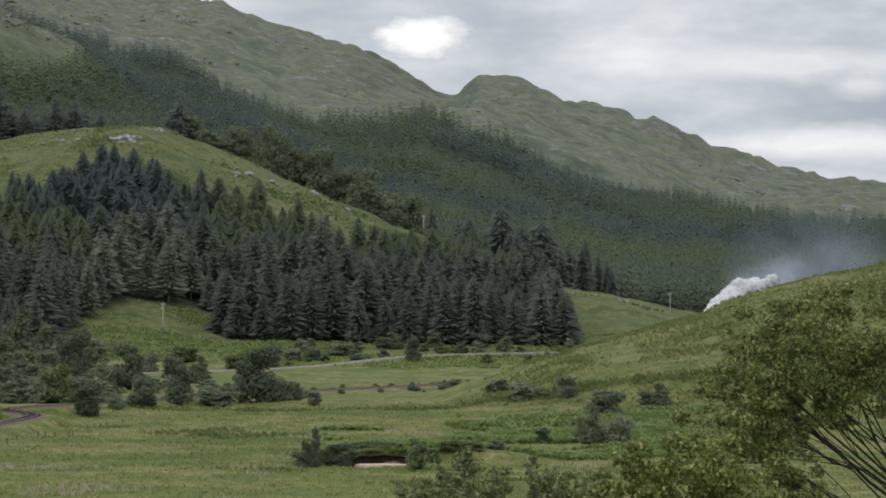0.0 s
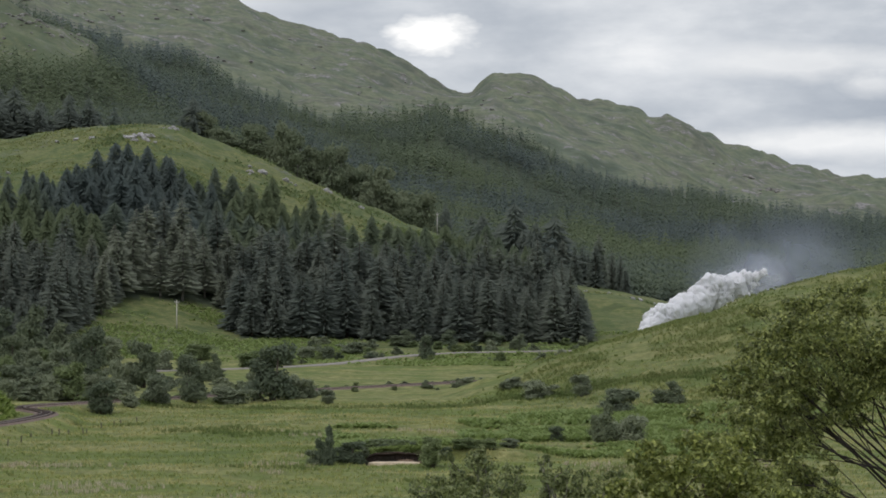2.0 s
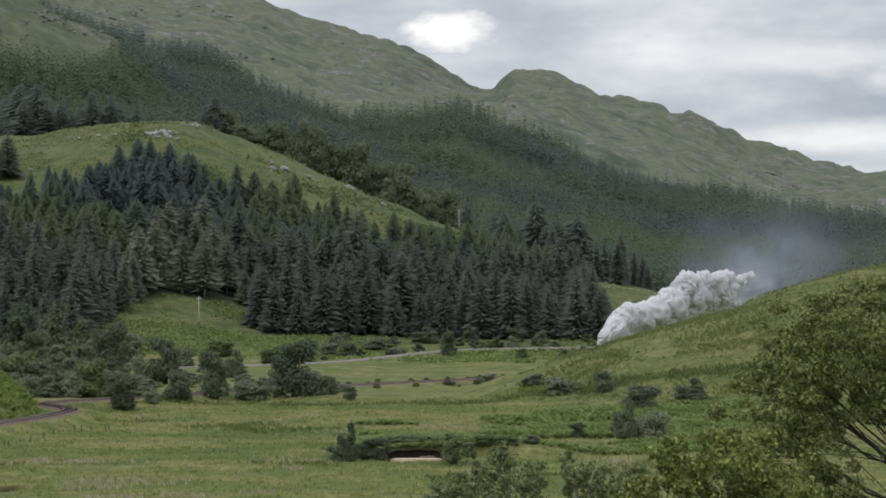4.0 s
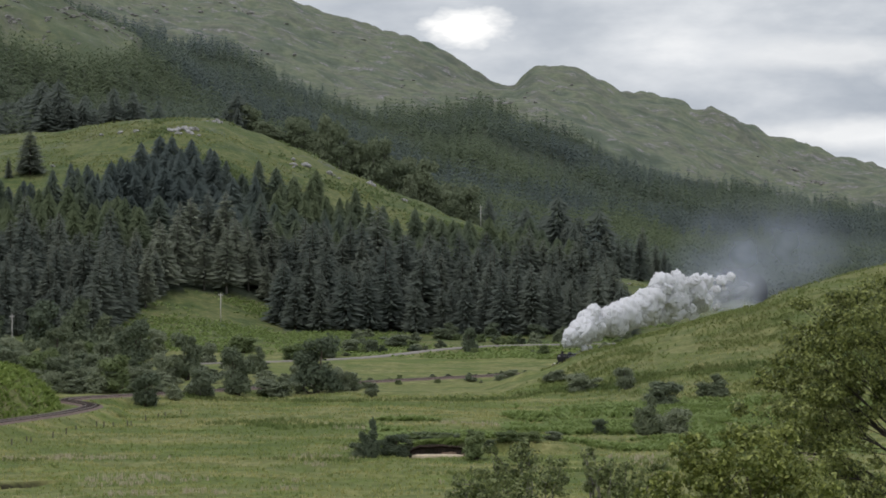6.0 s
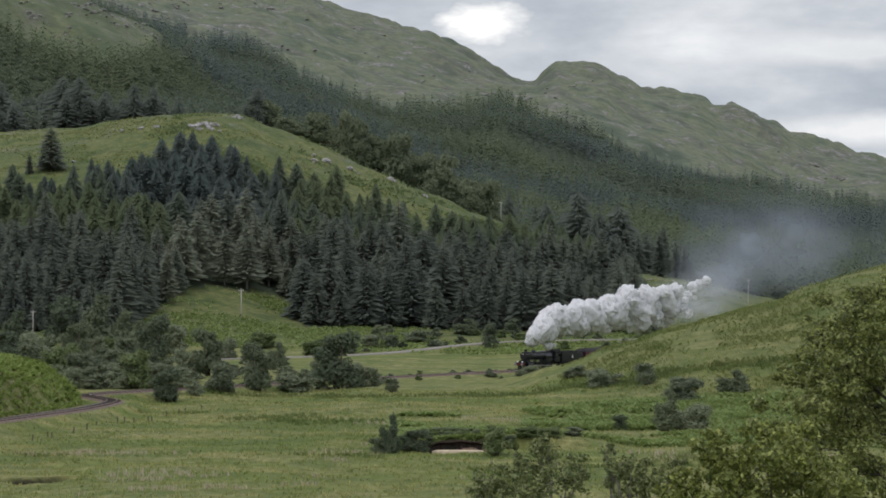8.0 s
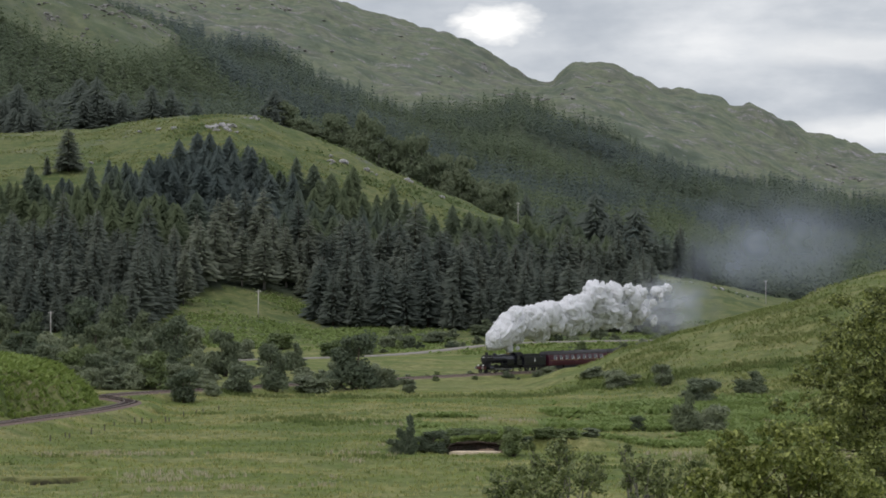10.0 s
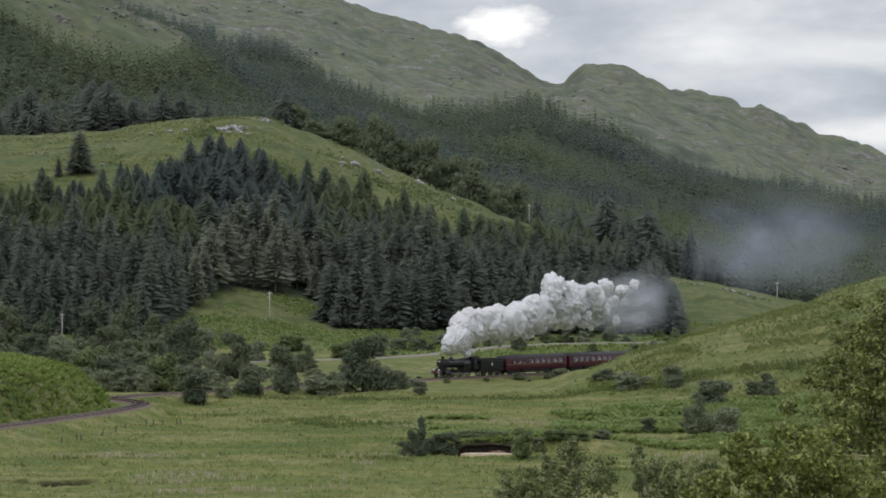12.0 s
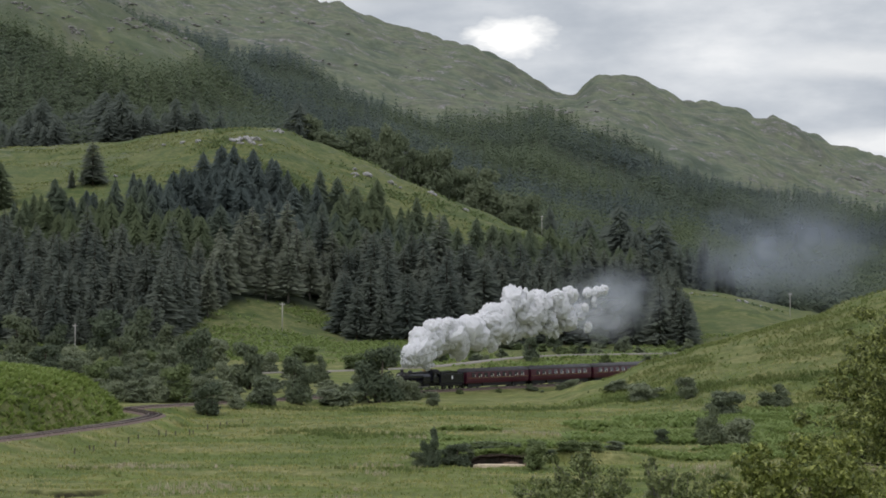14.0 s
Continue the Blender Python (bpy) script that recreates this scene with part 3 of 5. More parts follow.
def wood_mass(name, label, places, sizes, material, tiers=5, points=8, larch=None, seed=3, girth=1.0):
    """Many conifers joined: each a stack of ragged drooping skirts."""
    rng = np.random.default_rng(seed)
    n = len(places)
    # templates of unit height
    templates = []
    for k in range(5):
        v, f = [], []
        top = rng.uniform(0.9, 1.0)
        for w in range(tiers):
            q = w / (tiers - 1)
            level = 0.05 + (top - 0.05) * q ** 0.92
            reach = 0.28 * (1 - q) ** 0.6 * rng.uniform(0.7, 1.2) + 0.015
            arms = max(3, int(round(points * (1 - 0.4 * q))))
            turn = rng.random() * 6
            for p in range(arms):
                a = turn + 6.283 * p / arms + rng.uniform(-0.3, 0.3)
                l = reach * rng.uniform(0.7, 1.2)
                half, drop = l * rng.uniform(0.4, 0.9) * 2.0 / points, l * rng.uniform(0.0, 0.38)
                ca, sa = math.cos(a), math.sin(a)
                z = level + rng.uniform(-0.5, 0.5) * (0.9 / tiers) * (1 - q)
                i = len(v)
                v += [(0, 0, z + 0.05), (ca * l * 0.6 - sa * half, sa * l * 0.6 + ca * half, z - drop * 0.7), (ca * l, sa * l, z - drop), (ca * l * 0.6 + sa * half, sa * l * 0.6 - ca * half, z - drop * 0.7)]
                f += [(i, i + 1, i + 2), (i, i + 2, i + 3)]
        templates.append((np.array(v), np.array(f)))
    z = land(places[:, 0], places[:, 1]) - 0.4
    all_v, all_f, tone, shade, base = [], [], [], [], 0
    pick, turn, fat = rng.integers(0, 5, n), rng.uniform(0, 6.28, n), girth * rng.uniform(0.8, 1.35, n)
    for i in range(n):
        v, f = templates[pick[i]]
        c, s = math.cos(turn[i]), math.sin(turn[i])
        w = sizes[i] * fat[i]
        q = np.empty_like(v)
        q[:, 0] = (v[:, 0] * c - v[:, 1] * s) * w + places[i, 0]
        q[:, 1] = (v[:, 0] * s + v[:, 1] * c) * w + places[i, 1]
        q[:, 2] = v[:, 2] * sizes[i] + z[i]
        all_v.append(q)
        all_f.append(f + base)
        tone.append(np.full(len(v), 0.0 if larch is None else larch[i]))
        shade.append(np.full(len(v), rng.random()))
        base += len(v)
    shade = np.concatenate(shade)
    verts, faces, tone = np.concatenate(all_v), np.concatenate(all_f), np.concatenate(tone)
    mesh = bpy.data.meshes.new(name)
    mesh.vertices.add(len(verts))
    mesh.vertices.foreach_set("co", verts.ravel())
    mesh.loops.add(faces.size)
    mesh.loops.foreach_set("vertex_index", faces.ravel())
    mesh.polygons.add(len(faces))
    mesh.polygons.foreach_set("loop_start", np.arange(0, faces.size, 3))
    mesh.update(calc_edges=True)
    mesh.attributes.new("tone", "FLOAT", "POINT").data.foreach_set("value", shade)
    mesh.attributes.new("larch", "FLOAT", "POINT").data.foreach_set("value", tone)
    mesh.materials.append(material)
    return tagged(new(name, mesh), label, "trees", kind="stuff")


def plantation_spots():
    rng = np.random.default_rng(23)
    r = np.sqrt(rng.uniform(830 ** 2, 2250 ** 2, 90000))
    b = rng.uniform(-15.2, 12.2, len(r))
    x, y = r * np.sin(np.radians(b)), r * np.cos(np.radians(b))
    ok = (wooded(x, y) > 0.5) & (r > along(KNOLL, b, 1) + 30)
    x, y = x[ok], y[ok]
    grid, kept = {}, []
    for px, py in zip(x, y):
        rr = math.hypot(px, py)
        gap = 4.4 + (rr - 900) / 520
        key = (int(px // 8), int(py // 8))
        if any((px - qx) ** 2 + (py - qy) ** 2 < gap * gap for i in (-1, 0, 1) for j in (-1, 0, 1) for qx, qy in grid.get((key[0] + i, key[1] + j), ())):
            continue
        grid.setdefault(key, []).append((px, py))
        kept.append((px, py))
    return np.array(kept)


# ---- railway and road ----
def side_of(line):
    d = np.gradient(line[:, :2], axis=0)
    d /= np.linalg.norm(d, axis=1)[:, None]
    return np.stack([d[:, 1], -d[:, 0]], 1)


def strip(line, profile):
    """Sweeps a profile of (sideways, up) along a line."""
    side = side_of(line)
    verts = [(p[0] + s[0] * o, p[1] + s[1] * o, p[2] + u) for p, s in zip(line, side) for o, u in profile]
    n = len(profile)
    faces = [(i * n + j, i * n + j + 1, (i + 1) * n + j + 1, (i + 1) * n + j) for i in range(len(line) - 1) for j in range(n - 1)]
    return verts, faces


def build_railway(ballast, steel, timber):
    track = thing("railway", "single rusty railway line on a low stone ballast bed", "railway", kind="structure")
    line = LINE[::4]
    v, f = strip(line, [(-2.2, -0.7), (-1.85, -0.4), (-1.5, -0.19), (0, -0.17), (1.5, -0.19), (1.85, -0.4), (2.2, -0.7)])
    put("ballast", mesh_of("ballast", v, f, ballast), track)
    for off in (-0.7525, 0.7525):
        v, f = strip(line, [(off - 0.07, -0.15), (off - 0.035, -0.03), (off - 0.035, 0.0), (off + 0.035, 0.0), (off + 0.035, -0.03), (off + 0.07, -0.15)])
        put("rail", mesh_of("rail", v, f, steel), track)
    verts, faces = [], []
    side = side_of(LINE)
    for i in range(0, len(LINE) - 1, 1):
        p, o = LINE[i], side[i]
        if i % 3 == 2:
            continue
        d = (-o[1], o[0])
        k = len(verts)
        for a, b, z in ((-1.3, -0.125, -0.19), (1.3, -0.125, -0.19), (1.3, 0.125, -0.19), (-1.3, 0.125, -0.19), (-1.3, -0.125, -0.12), (1.3, -0.125, -0.12), (1.3, 0.125, -0.12), (-1.3, 0.125, -0.12)):
            verts.append((p[0] + o[0] * a + d[0] * b, p[1] + o[1] * a + d[1] * b, p[2] + z))
        faces += [(k + 4, k + 5, k + 6, k + 7), (k, k + 1, k + 5, k + 4), (k + 1, k + 2, k + 6, k + 5), (k + 2, k + 3, k + 7, k + 6), (k + 3, k, k + 4, k + 7)]
    ob = put("sleepers", mesh_of("sleepers", verts, faces, timber), track)
    tagged(ob, kind="stuff")
    return track


def build_road(asphalt):
    v, f = strip(ROADLINE, [(-2.1, -0.3), (-1.9, 0.0), (0, 0.05), (1.9, 0.0), (2.1, -0.3)])
    return tagged(new("road", mesh_of("road", v, f, asphalt)), "narrow pale grey valley road below the wood", "road", kind="structure")


# ---- the train: each vehicle looks along +y, its origin on the rails ----
def wheel_mesh(radius, black, rimcol, spokes=10):
    """A spoked wheel in the plane of y and z: tyre with flange, spokes and boss."""
    bm = bmesh.new()
    n = 28
    prof = [(0.0, radius - 0.13), (0.0, radius), (0.10, radius), (0.13, radius + 0.03), (0.14, radius + 0.03), (0.14, radius - 0.13)]
    rings = [[(x - 0.07, r * math.cos(6.2832 * i / n), r * math.sin(6.2832 * i / n)) for x, r in prof] for i in range(n)]
    vs = [[bm.verts.new(p) for p in ring] for ring in rings]
    for i in range(n):
        a, b = vs[i], vs[(i + 1) % n]
        for j in range(len(prof)):
            bm.faces.new((a[j], a[(j + 1) % len(prof)], b[(j + 1) % len(prof)], b[j]))
    for i in range(spokes):
        a = 6.2832 * i / spokes
        tube(bm, (0, 0.08 * math.cos(a), 0.08 * math.sin(a)), (0, (radius - 0.1) * math.cos(a), (radius - 0.1) * math.sin(a)), 0.045, 0.03, 5, False)
    tube(bm, (-0.1, 0, 0), (0.1, 0, 0), 0.16, 0.16, 12)
    mesh = bpy.data.meshes.new("wheel")
    bm.to_mesh(mesh)
    bm.free()
    mesh.materials.append(black)
    return mesh


WHEELS = []
COACH_WHEEL = []


def add_wheel(name, mesh, parent, x, y, radius):
    ob = put(name, mesh, parent, pose(x, y, radius))
    WHEELS.append((ob, x, y, radius))
    return ob


def build_engine(black, smoke, steel, brass, red, glass, white):
    e = thing("steam_locomotive", "black steam locomotive with a high running plate pulling maroon coaches", "locomotive")
    bm = tube(bmesh.new(), (0, -2.1, 2.62), (0, 2.0, 2.62), 0.84, 0.76, 32)
    for y in (-1.6, -0.4, 0.8, 1.95):
        tube(bm, (0, y - 0.04, 2.62), (0, y + 0.04, 2.62), 0.845 - 0.02 * (y + 2.1), 0.845 - 0.02 * (y + 2.1), 32)
    part("boiler", bm, black, e, smooth=False)
    bm = tube(bmesh.new(), (0, 2.0, 2.62), (0, 3.75, 2.62), 0.82, 0.82, 32)
    box(bm, -0.5, 0.5, 2.3, 3.5, 1.35, 1.95, 0.03)
    part("smokebox", bm, smoke, e)
    bm = tube(bmesh.new(), (0, 3.75, 2.62), (0, 3.86, 2.62), 0.68, 0.6, 28)
    tube(bm, (0, 3.86, 2.62), (0, 3.93, 2.62), 0.42, 0.2, 20)
    box(bm, -0.5, 0.5, 3.86, 3.9, 2.85, 2.9)
    box(bm, -0.5, 0.5, 3.86, 3.9, 2.35, 2.4)
    door = part("smokebox_door", bm, smoke, e)
    part("number_plate", box(bmesh.new(), -0.28, 0.28, 3.9, 3.94, 2.98, 3.1), white, door, "small pale plate")
    bm = tube(bmesh.new(), (0, 2.95, 3.35), (0, 2.95, 3.55), 0.42, 0.30, 20)
    tube(bm, (0, 2.95, 3.5), (0, 2.95, 3.88), 0.28, 0.31, 20)
    tube(bm, (0, 2.95, 3.86), (0, 2.95, 3.95), 0.36, 0.34, 20)
    part("chimney", bm, smoke, e)
    bm = bmesh.new()
    bmesh.ops.create_uvsphere(bm, u_segments=20, v_segments=12, radius=0.45, matrix=Matrix.Translation((0, 0.6, 3.35)) @ Matrix.Diagonal((1, 1.15, 0.95, 1)))
    part("dome", bm, black, e, smooth=True)
    ring = lambda y, w, top: [(x * w, y, z) for x, z in ((-0.98, 1.35), (-1.0, 2.5), (-0.88, 3.05), (-0.5, 3.0 + top), (0, 3.12 + top), (0.5, 3.0 + top), (0.88, 3.05), (1.0, 2.5), (0.98, 1.35))]
    part("firebox", loft(bmesh.new(), [ring(-4.5, 0.95, 0.42), ring(-2.1, 0.9, 0.4)]), black, e)
    bm = bmesh.new()
    for x in (-0.25, 0.25):
        tube(bm, (x, -3.2, 3.5), (x, -3.2, 3.72), 0.1, 0.08, 10)
    part("safety_valve", bm, brass, e)
    cab = part("cab", box(box(bmesh.new(), -1.3, 1.3, -4.55, -4.47, 1.4, 3.5), -1.3, 1.3, -6.05, -6.0, 1.4, 2.2), black, e)
    for x in (-1.3, 1.24):
        bm = bmesh.new()
        box(bm, x, x + 0.06, -6.05, -4.47, 1.35, 2.35)
        box(bm, x, x + 0.06, -4.75, -4.47, 2.35, 3.2)
        box(bm, x, x + 0.06, -5.5, -5.35, 2.35, 3.2)
        box(bm, x, x + 0.06, -6.05, -4.47, 3.15, 3.3)
        part("cab_side", bm, black, cab)
    roof = lambda y: [(-1.38, y, 3.22), (-1.1, y, 3.55), (-0.6, y, 3.74), (0, y, 3.8), (0.6, y, 3.74), (1.1, y, 3.55), (1.38, y, 3.22), (1.3, y, 3.2), (0.6, y, 3.66), (0, y, 3.72), (-0.6, y, 3.66), (-1.3, y, 3.2)]
    part("cab_roof", loft(bmesh.new(), [roof(-6.5), roof(-4.4)]), smoke, cab, "sooty curved roof")
    for x in (-1.31, 1.31):
        part("cab_window", box(bmesh.new(), x - 0.005, x + 0.005, -5.33, -4.78, 2.4, 3.1), glass, cab)
    for side in (-1, 1):
        bm = bmesh.new()
        x0, x1 = sorted((side * 0.78, side * 1.3))
        box(bm, x0, x1, -4.5, 3.2, 1.72, 1.78, 0.01)
        box(bm, x0, x1, 3.2, 4.75, 1.3, 1.36, 0.01)
        box(bm, x0, x1, 3.15, 3.22, 1.3, 1.78)
        part("running_plate", bm, black, e)
        bm = tube(bmesh.new(), (side * 1.05, 2.45, 0.95), (side * 1.05, 3.6, 0.95), 0.36, 0.36, 18)
        tube(bm, (side * 1.05, 2.4, 1.4), (side * 1.05, 3.65, 1.4), 0.2, 0.2, 14)
        part("cylinder", bm, black, e)
        bm = box(bmesh.new(), side * 0.98 - 0.03, side * 0.98 + 0.03, -3.35, 1.35, 0.62, 0.72, 0.01)
        box(bm, side * 1.06 - 0.03, side * 1.06 + 0.03, -1.0, 2.4, 0.78, 0.86, 0.01)
        part("connecting_rod", bm, steel, e, "bright steel rod")
        part("handrail", tube(bmesh.new(), (side * 0.86, -2.1, 3.0), (side * 0.84, 3.7, 3.0), 0.025, 0.025, 6), steel, e)
        bm = tube(bmesh.new(), (side * 0.86, 4.78, 1.05), (side * 0.86, 5.15, 1.05), 0.1, 0.1, 12)
        tube(bm, (side * 0.86, 5.15, 1.05), (side * 0.86, 5.22, 1.05), 0.24, 0.22, 16)
        part("buffer", bm, steel, e)
        bm = box(bmesh.new(), side * 0.62 - 0.1, side * 0.62 + 0.1, 4.62, 4.8, 1.38, 1.66, 0.02)
        part("headlamp", bm, white, e, "white oil lamp")
    bm = box(bmesh.new(), -1.28, 1.28, 4.68, 4.78, 0.8, 1.3, 0.01)
    part("buffer_beam", bm, red, e, "red buffer beam")
    bm = box(bmesh.new(), -0.55, 0.55, -6.1, 4.7, 0.72, 1.4, 0.02)
    part("frame", bm, smoke, e)
    drive, pony = wheel_mesh(0.79, black, steel, 14), wheel_mesh(0.48, black, steel, 8)
    for y in (1.35, -0.85, -3.35):
        for x in (-0.76, 0.76):
            add_wheel("driving_wheel", drive, e, x, y, 0.79)
    for x in (-0.76, 0.76):
        add_wheel("leading_wheel", pony, e, x, 3.95, 0.48)
    return e


def build_tender(black, smoke, coal, white, steel):
    t = thing("tender", "black locomotive tender heaped with coal, pale crest on its side", "tender")
    bm = box(bmesh.new(), -1.28, 1.28, -3.3, 3.2, 1.25, 2.95, 0.06)
    part("tank", bm, black, t)
    bm = bmesh.new()
    for x in (-1.2, 1.2):
        box(bm, x - 0.03, x + 0.03, -1.6, 3.2, 2.95, 3.3)
    box(bm, -1.2, 1.2, -1.63, -1.57, 2.95, 3.35)
    part("coping", bm, black, t)
    rng = random.Random(3)
    bm = bmesh.new()
    for _ in range(70):
        x, y = rng.uniform(-1.05, 1.05), rng.uniform(-1.4, 3.0)
        r = rng.uniform(0.12, 0.26)
        bmesh.ops.create_icosphere(bm, subdivisions=1, radius=r, matrix=pose(x, y, 2.98 + 0.3 * (1 - x * x) * rng.uniform(0.4, 1), rng.uniform(0, 90), rng.uniform(0, 90), 0))
    part("coal", bm, coal, t, "heap of coal")
    for side in (-1, 1):
        x = side * 1.285
        bm = tube(bmesh.new(), (x - 0.006, 0, 2.1), (x + 0.006, 0, 2.1), 0.2, 0.2, 16)
        box(bm, x - 0.005, x + 0.005, -0.12, 0.12, 2.24, 2.52)
        part("crest", bm, white, t, "pale painted crest")
        part("side_frame", box(bmesh.new(), side * 1.0 - 0.04, side * 1.0 + 0.04, -3.2, 3.2, 0.7, 1.2, 0.02), smoke, t)
    part("bed", box(bmesh.new(), -1.2, 1.2, -3.4, 3.4, 1.05, 1.25), smoke, t)
    w = wheel_mesh(0.64, black, steel, 10)
    for y in (2.0, 0, -2.0):
        for x in (-0.76, 0.76):
            add_wheel("tender_wheel", w, t, x, y, 0.64)
    return t


def build_coach(maroon, roofing, glass, smoke, cream, steel, frame_col, cream_cloth):
    c = thing("passenger_coach", "maroon railway coach with grey roof and a row of windows", "coach", group="coaches of the train")
    prof = [(-1.22, 0.95), (-1.36, 1.4), (-1.40, 2.0), (-1.36, 2.6), (-1.30, 3.12), (1.30, 3.12), (1.36, 2.6), (1.40, 2.0), (1.36, 1.4), (1.22, 0.95)]
    ring = lambda y: [(x, y, z) for x, z in prof]
    body = part("body", loft(bmesh.new(), [ring(-9.7), ring(9.7)]), maroon, c)
    arch = [(-1.33, 3.10), (-1.30, 3.24), (-1.1, 3.48), (-0.7, 3.68), (0, 3.78), (0.7, 3.68), (1.1, 3.48), (1.30, 3.24), (1.33, 3.10)]
    part("roof", loft(bmesh.new(), [[(x, y, z) for x, z in arch] for y in (-9.75, 9.75)]), roofing, c, "sooty grey arched roof", True)
    bm = bmesh.new()
    for y in np.linspace(-8.2, 8.2, 8):
        box(bm, -0.14, 0.14, y - 0.18, y + 0.18, 3.7, 3.86, 0.03)
    part("ventilator", bm, roofing, c)
    pane = box(bmesh.new(), -0.012, 0.012, -0.56, 0.56, 2.08, 2.92)
    rim = bmesh.new()
    for y0, y1, z0, z1 in ((-0.62, 0.62, 2.92, 2.98), (-0.62, 0.62, 2.02, 2.08), (-0.62, -0.56, 2.08, 2.92), (0.56, 0.62, 2.08, 2.92), (-0.56, 0.56, 2.62, 2.65)):
        box(rim, -0.022, 0.022, y0, y1, z0, z1)
    first = part("window", pane, glass, body)
    edge = part("window_frame", rim, frame_col, first)
    drape = part("curtain", box(bmesh.new(), -0.018, 0.018, -0.54, -0.36, 2.10, 2.60), cream_cloth, first, "pale curtain")
    linen = part("tablecloth", box(bmesh.new(), -0.018, 0.018, 0.10, 0.34, 2.10, 2.28), cream_cloth, first, "white table linen")
    spots = [(s, y) for s in (-1, 1) for y in np.linspace(-7.6, 7.6, 9)]
    for i, (s, y) in enumerate(spots):
        tilt = -6.2 * s
        m = pose(s * 1.383, y, 0.0, 0, 0, 0) @ Matrix.Translation((0, 0, 2.5)) @ pose(0, 0, 0, 0, tilt, 0) @ Matrix.Translation((0, 0, -2.5))
        if i == 0:
            first.matrix_basis = m
        else:
            w = put("window", first.data, body, m)
            put("window_frame", edge.data, w)
            if i % 9 not in (2, 6):
                put("curtain", drape.data, w)
            if i % 9 not in (0, 3, 8):
                put("tablecloth", linen.data, w)
    for s in (-1, 1):
        for y in (-9.0, 0.95, 9.0):
            bm = box(bmesh.new(), s * 1.385 - 0.012, s * 1.385 + 0.012, y - 0.36, y + 0.36, 1.2, 3.05)
            part("door", bm, maroon, body)
        bm = box(bmesh.new(), s * 1.412 - 0.008, s * 1.412 + 0.008, -9.6, 9.6, 1.93, 1.97)
        part("waist_line", bm, cream, body, "thin pale lining")
    for s in (-1, 1):
        bm = box(bmesh.new(), -0.6, 0.6, s * 9.72 - 0.2, s * 9.72 + 0.2, 1.2, 3.2, 0.04)
        part("gangway", bm, smoke, c)
        bg = part("bogie", box(box(bmesh.new(), -1.1, -0.95, s * 7.0 - 2.1, s * 7.0 + 2.1, 0.25, 0.95, 0.02), 0.95, 1.1, s * 7.0 - 2.1, s * 7.0 + 2.1, 0.25, 0.95, 0.02), smoke, c)
        for y in (s * 7.0 - 1.3, s * 7.0 + 1.3):
            for x in (-0.76, 0.76):
                put("coach_wheel", COACH_WHEEL[0], c, pose(x, y, 0.5))
    bm = box(bmesh.new(), -1.1, 1.1, -9.6, 9.6, 0.92, 1.08)
    box(bm, -1.15, 1.15, -4.4, 4.4, 0.35, 0.92, 0.03)
    part("underframe", bm, smoke, c)
    return c


# ---- steam ----
def steam_mat():
    k = Mat("white_steam", 1.0, 0, 0.0)
    c = k.ramp(k.noise(0.5, 4), [(0.35, (0.86, 0.86, 0.855)), (0.65, (0.93, 0.93, 0.925))])
    k.colour(c)
    tr = k.node("ShaderNodeBsdfTranslucent", Color=(0.92, 0.92, 0.92, 1))
    mx = k.node("ShaderNodeMixShader", Fac=0.45)
    k.link(k.b.outputs[0], mx.inputs[1])
    k.link(tr.outputs[0], mx.inputs[2])
    k.link(mx.outputs[0], k.t.nodes["Material Output"].inputs["Surface"])
    return k.m


def veil_mat(name, tone, dense, seed):
    """Thin smoke: a sheet that thins out towards its edge and in holes."""
    k = Mat(name, 1.0, 0, 0.0)
    k.colour(tone)
    p = k.coords()
    ln = k.node("ShaderNodeVectorMath")
    ln.operation = "LENGTH"
    k.link(p, ln.inputs[0])
    edge = k.math("SUBTRACT", 1.0, ln.outputs["Value"], True)
    edge = k.math("POWER", edge, 1.3)
    mp = k.node("ShaderNodeMapping", Location=(seed * 3.1, seed * 1.7, 0))
    k.link(p, mp.inputs["Vector"])
    holes = k.ramp(k.noise(1.5, 2.5, 0.5, mp.outputs[0]), [(0.32, (0, 0, 0)), (0.68, (1, 1, 1))])
    a = k.math("MULTIPLY", k.math("MULTIPLY", edge, holes), dense, True)
    clear = k.node("ShaderNodeBsdfTransparent")
    tr = k.node("ShaderNodeBsdfTranslucent", Color=(*tone, 1))
    both = k.node("ShaderNodeMixShader", Fac=0.5)
    k.link(k.b.outputs[0], both.inputs[1])
    k.link(tr.outputs[0], both.inputs[2])
    mx = k.node("ShaderNodeMixShader")
    k.link(a, mx.inputs[0])
    k.link(clear.outputs[0], mx.inputs[1])
    k.link(both.outputs[0], mx.inputs[2])
    k.link(mx.outputs[0], k.t.nodes["Material Output"].inputs["Surface"])
    return k.m


def puff_mesh(seed, material, fine=4, torn=1.0):
    """A cauliflower lump of radius one."""
    bm = bmesh.new()
    bmesh.ops.create_icosphere(bm, subdivisions=fine, radius=1.0)
    off = Vector((seed * 7.7, seed * 3.3, 1.1))
    for v in bm.verts:
        n = v.co.normalized()
        h = 0.0
        for f, a in ((1.3, 0.36), (2.6, 0.22), (5.2, 0.09)):
            h += a * (1 - 2.2 * abs(noise.noise(n * f + off * f)))
        v.co = n * max(0.2, 0.78 + 0.8 * h * torn)
    mesh = bpy.data.meshes.new("puff")
    for f in bm.faces:
        f.smooth = True
    bm.to_mesh(mesh)
    bm.free()
    mesh.materials.append(material)
    return mesh


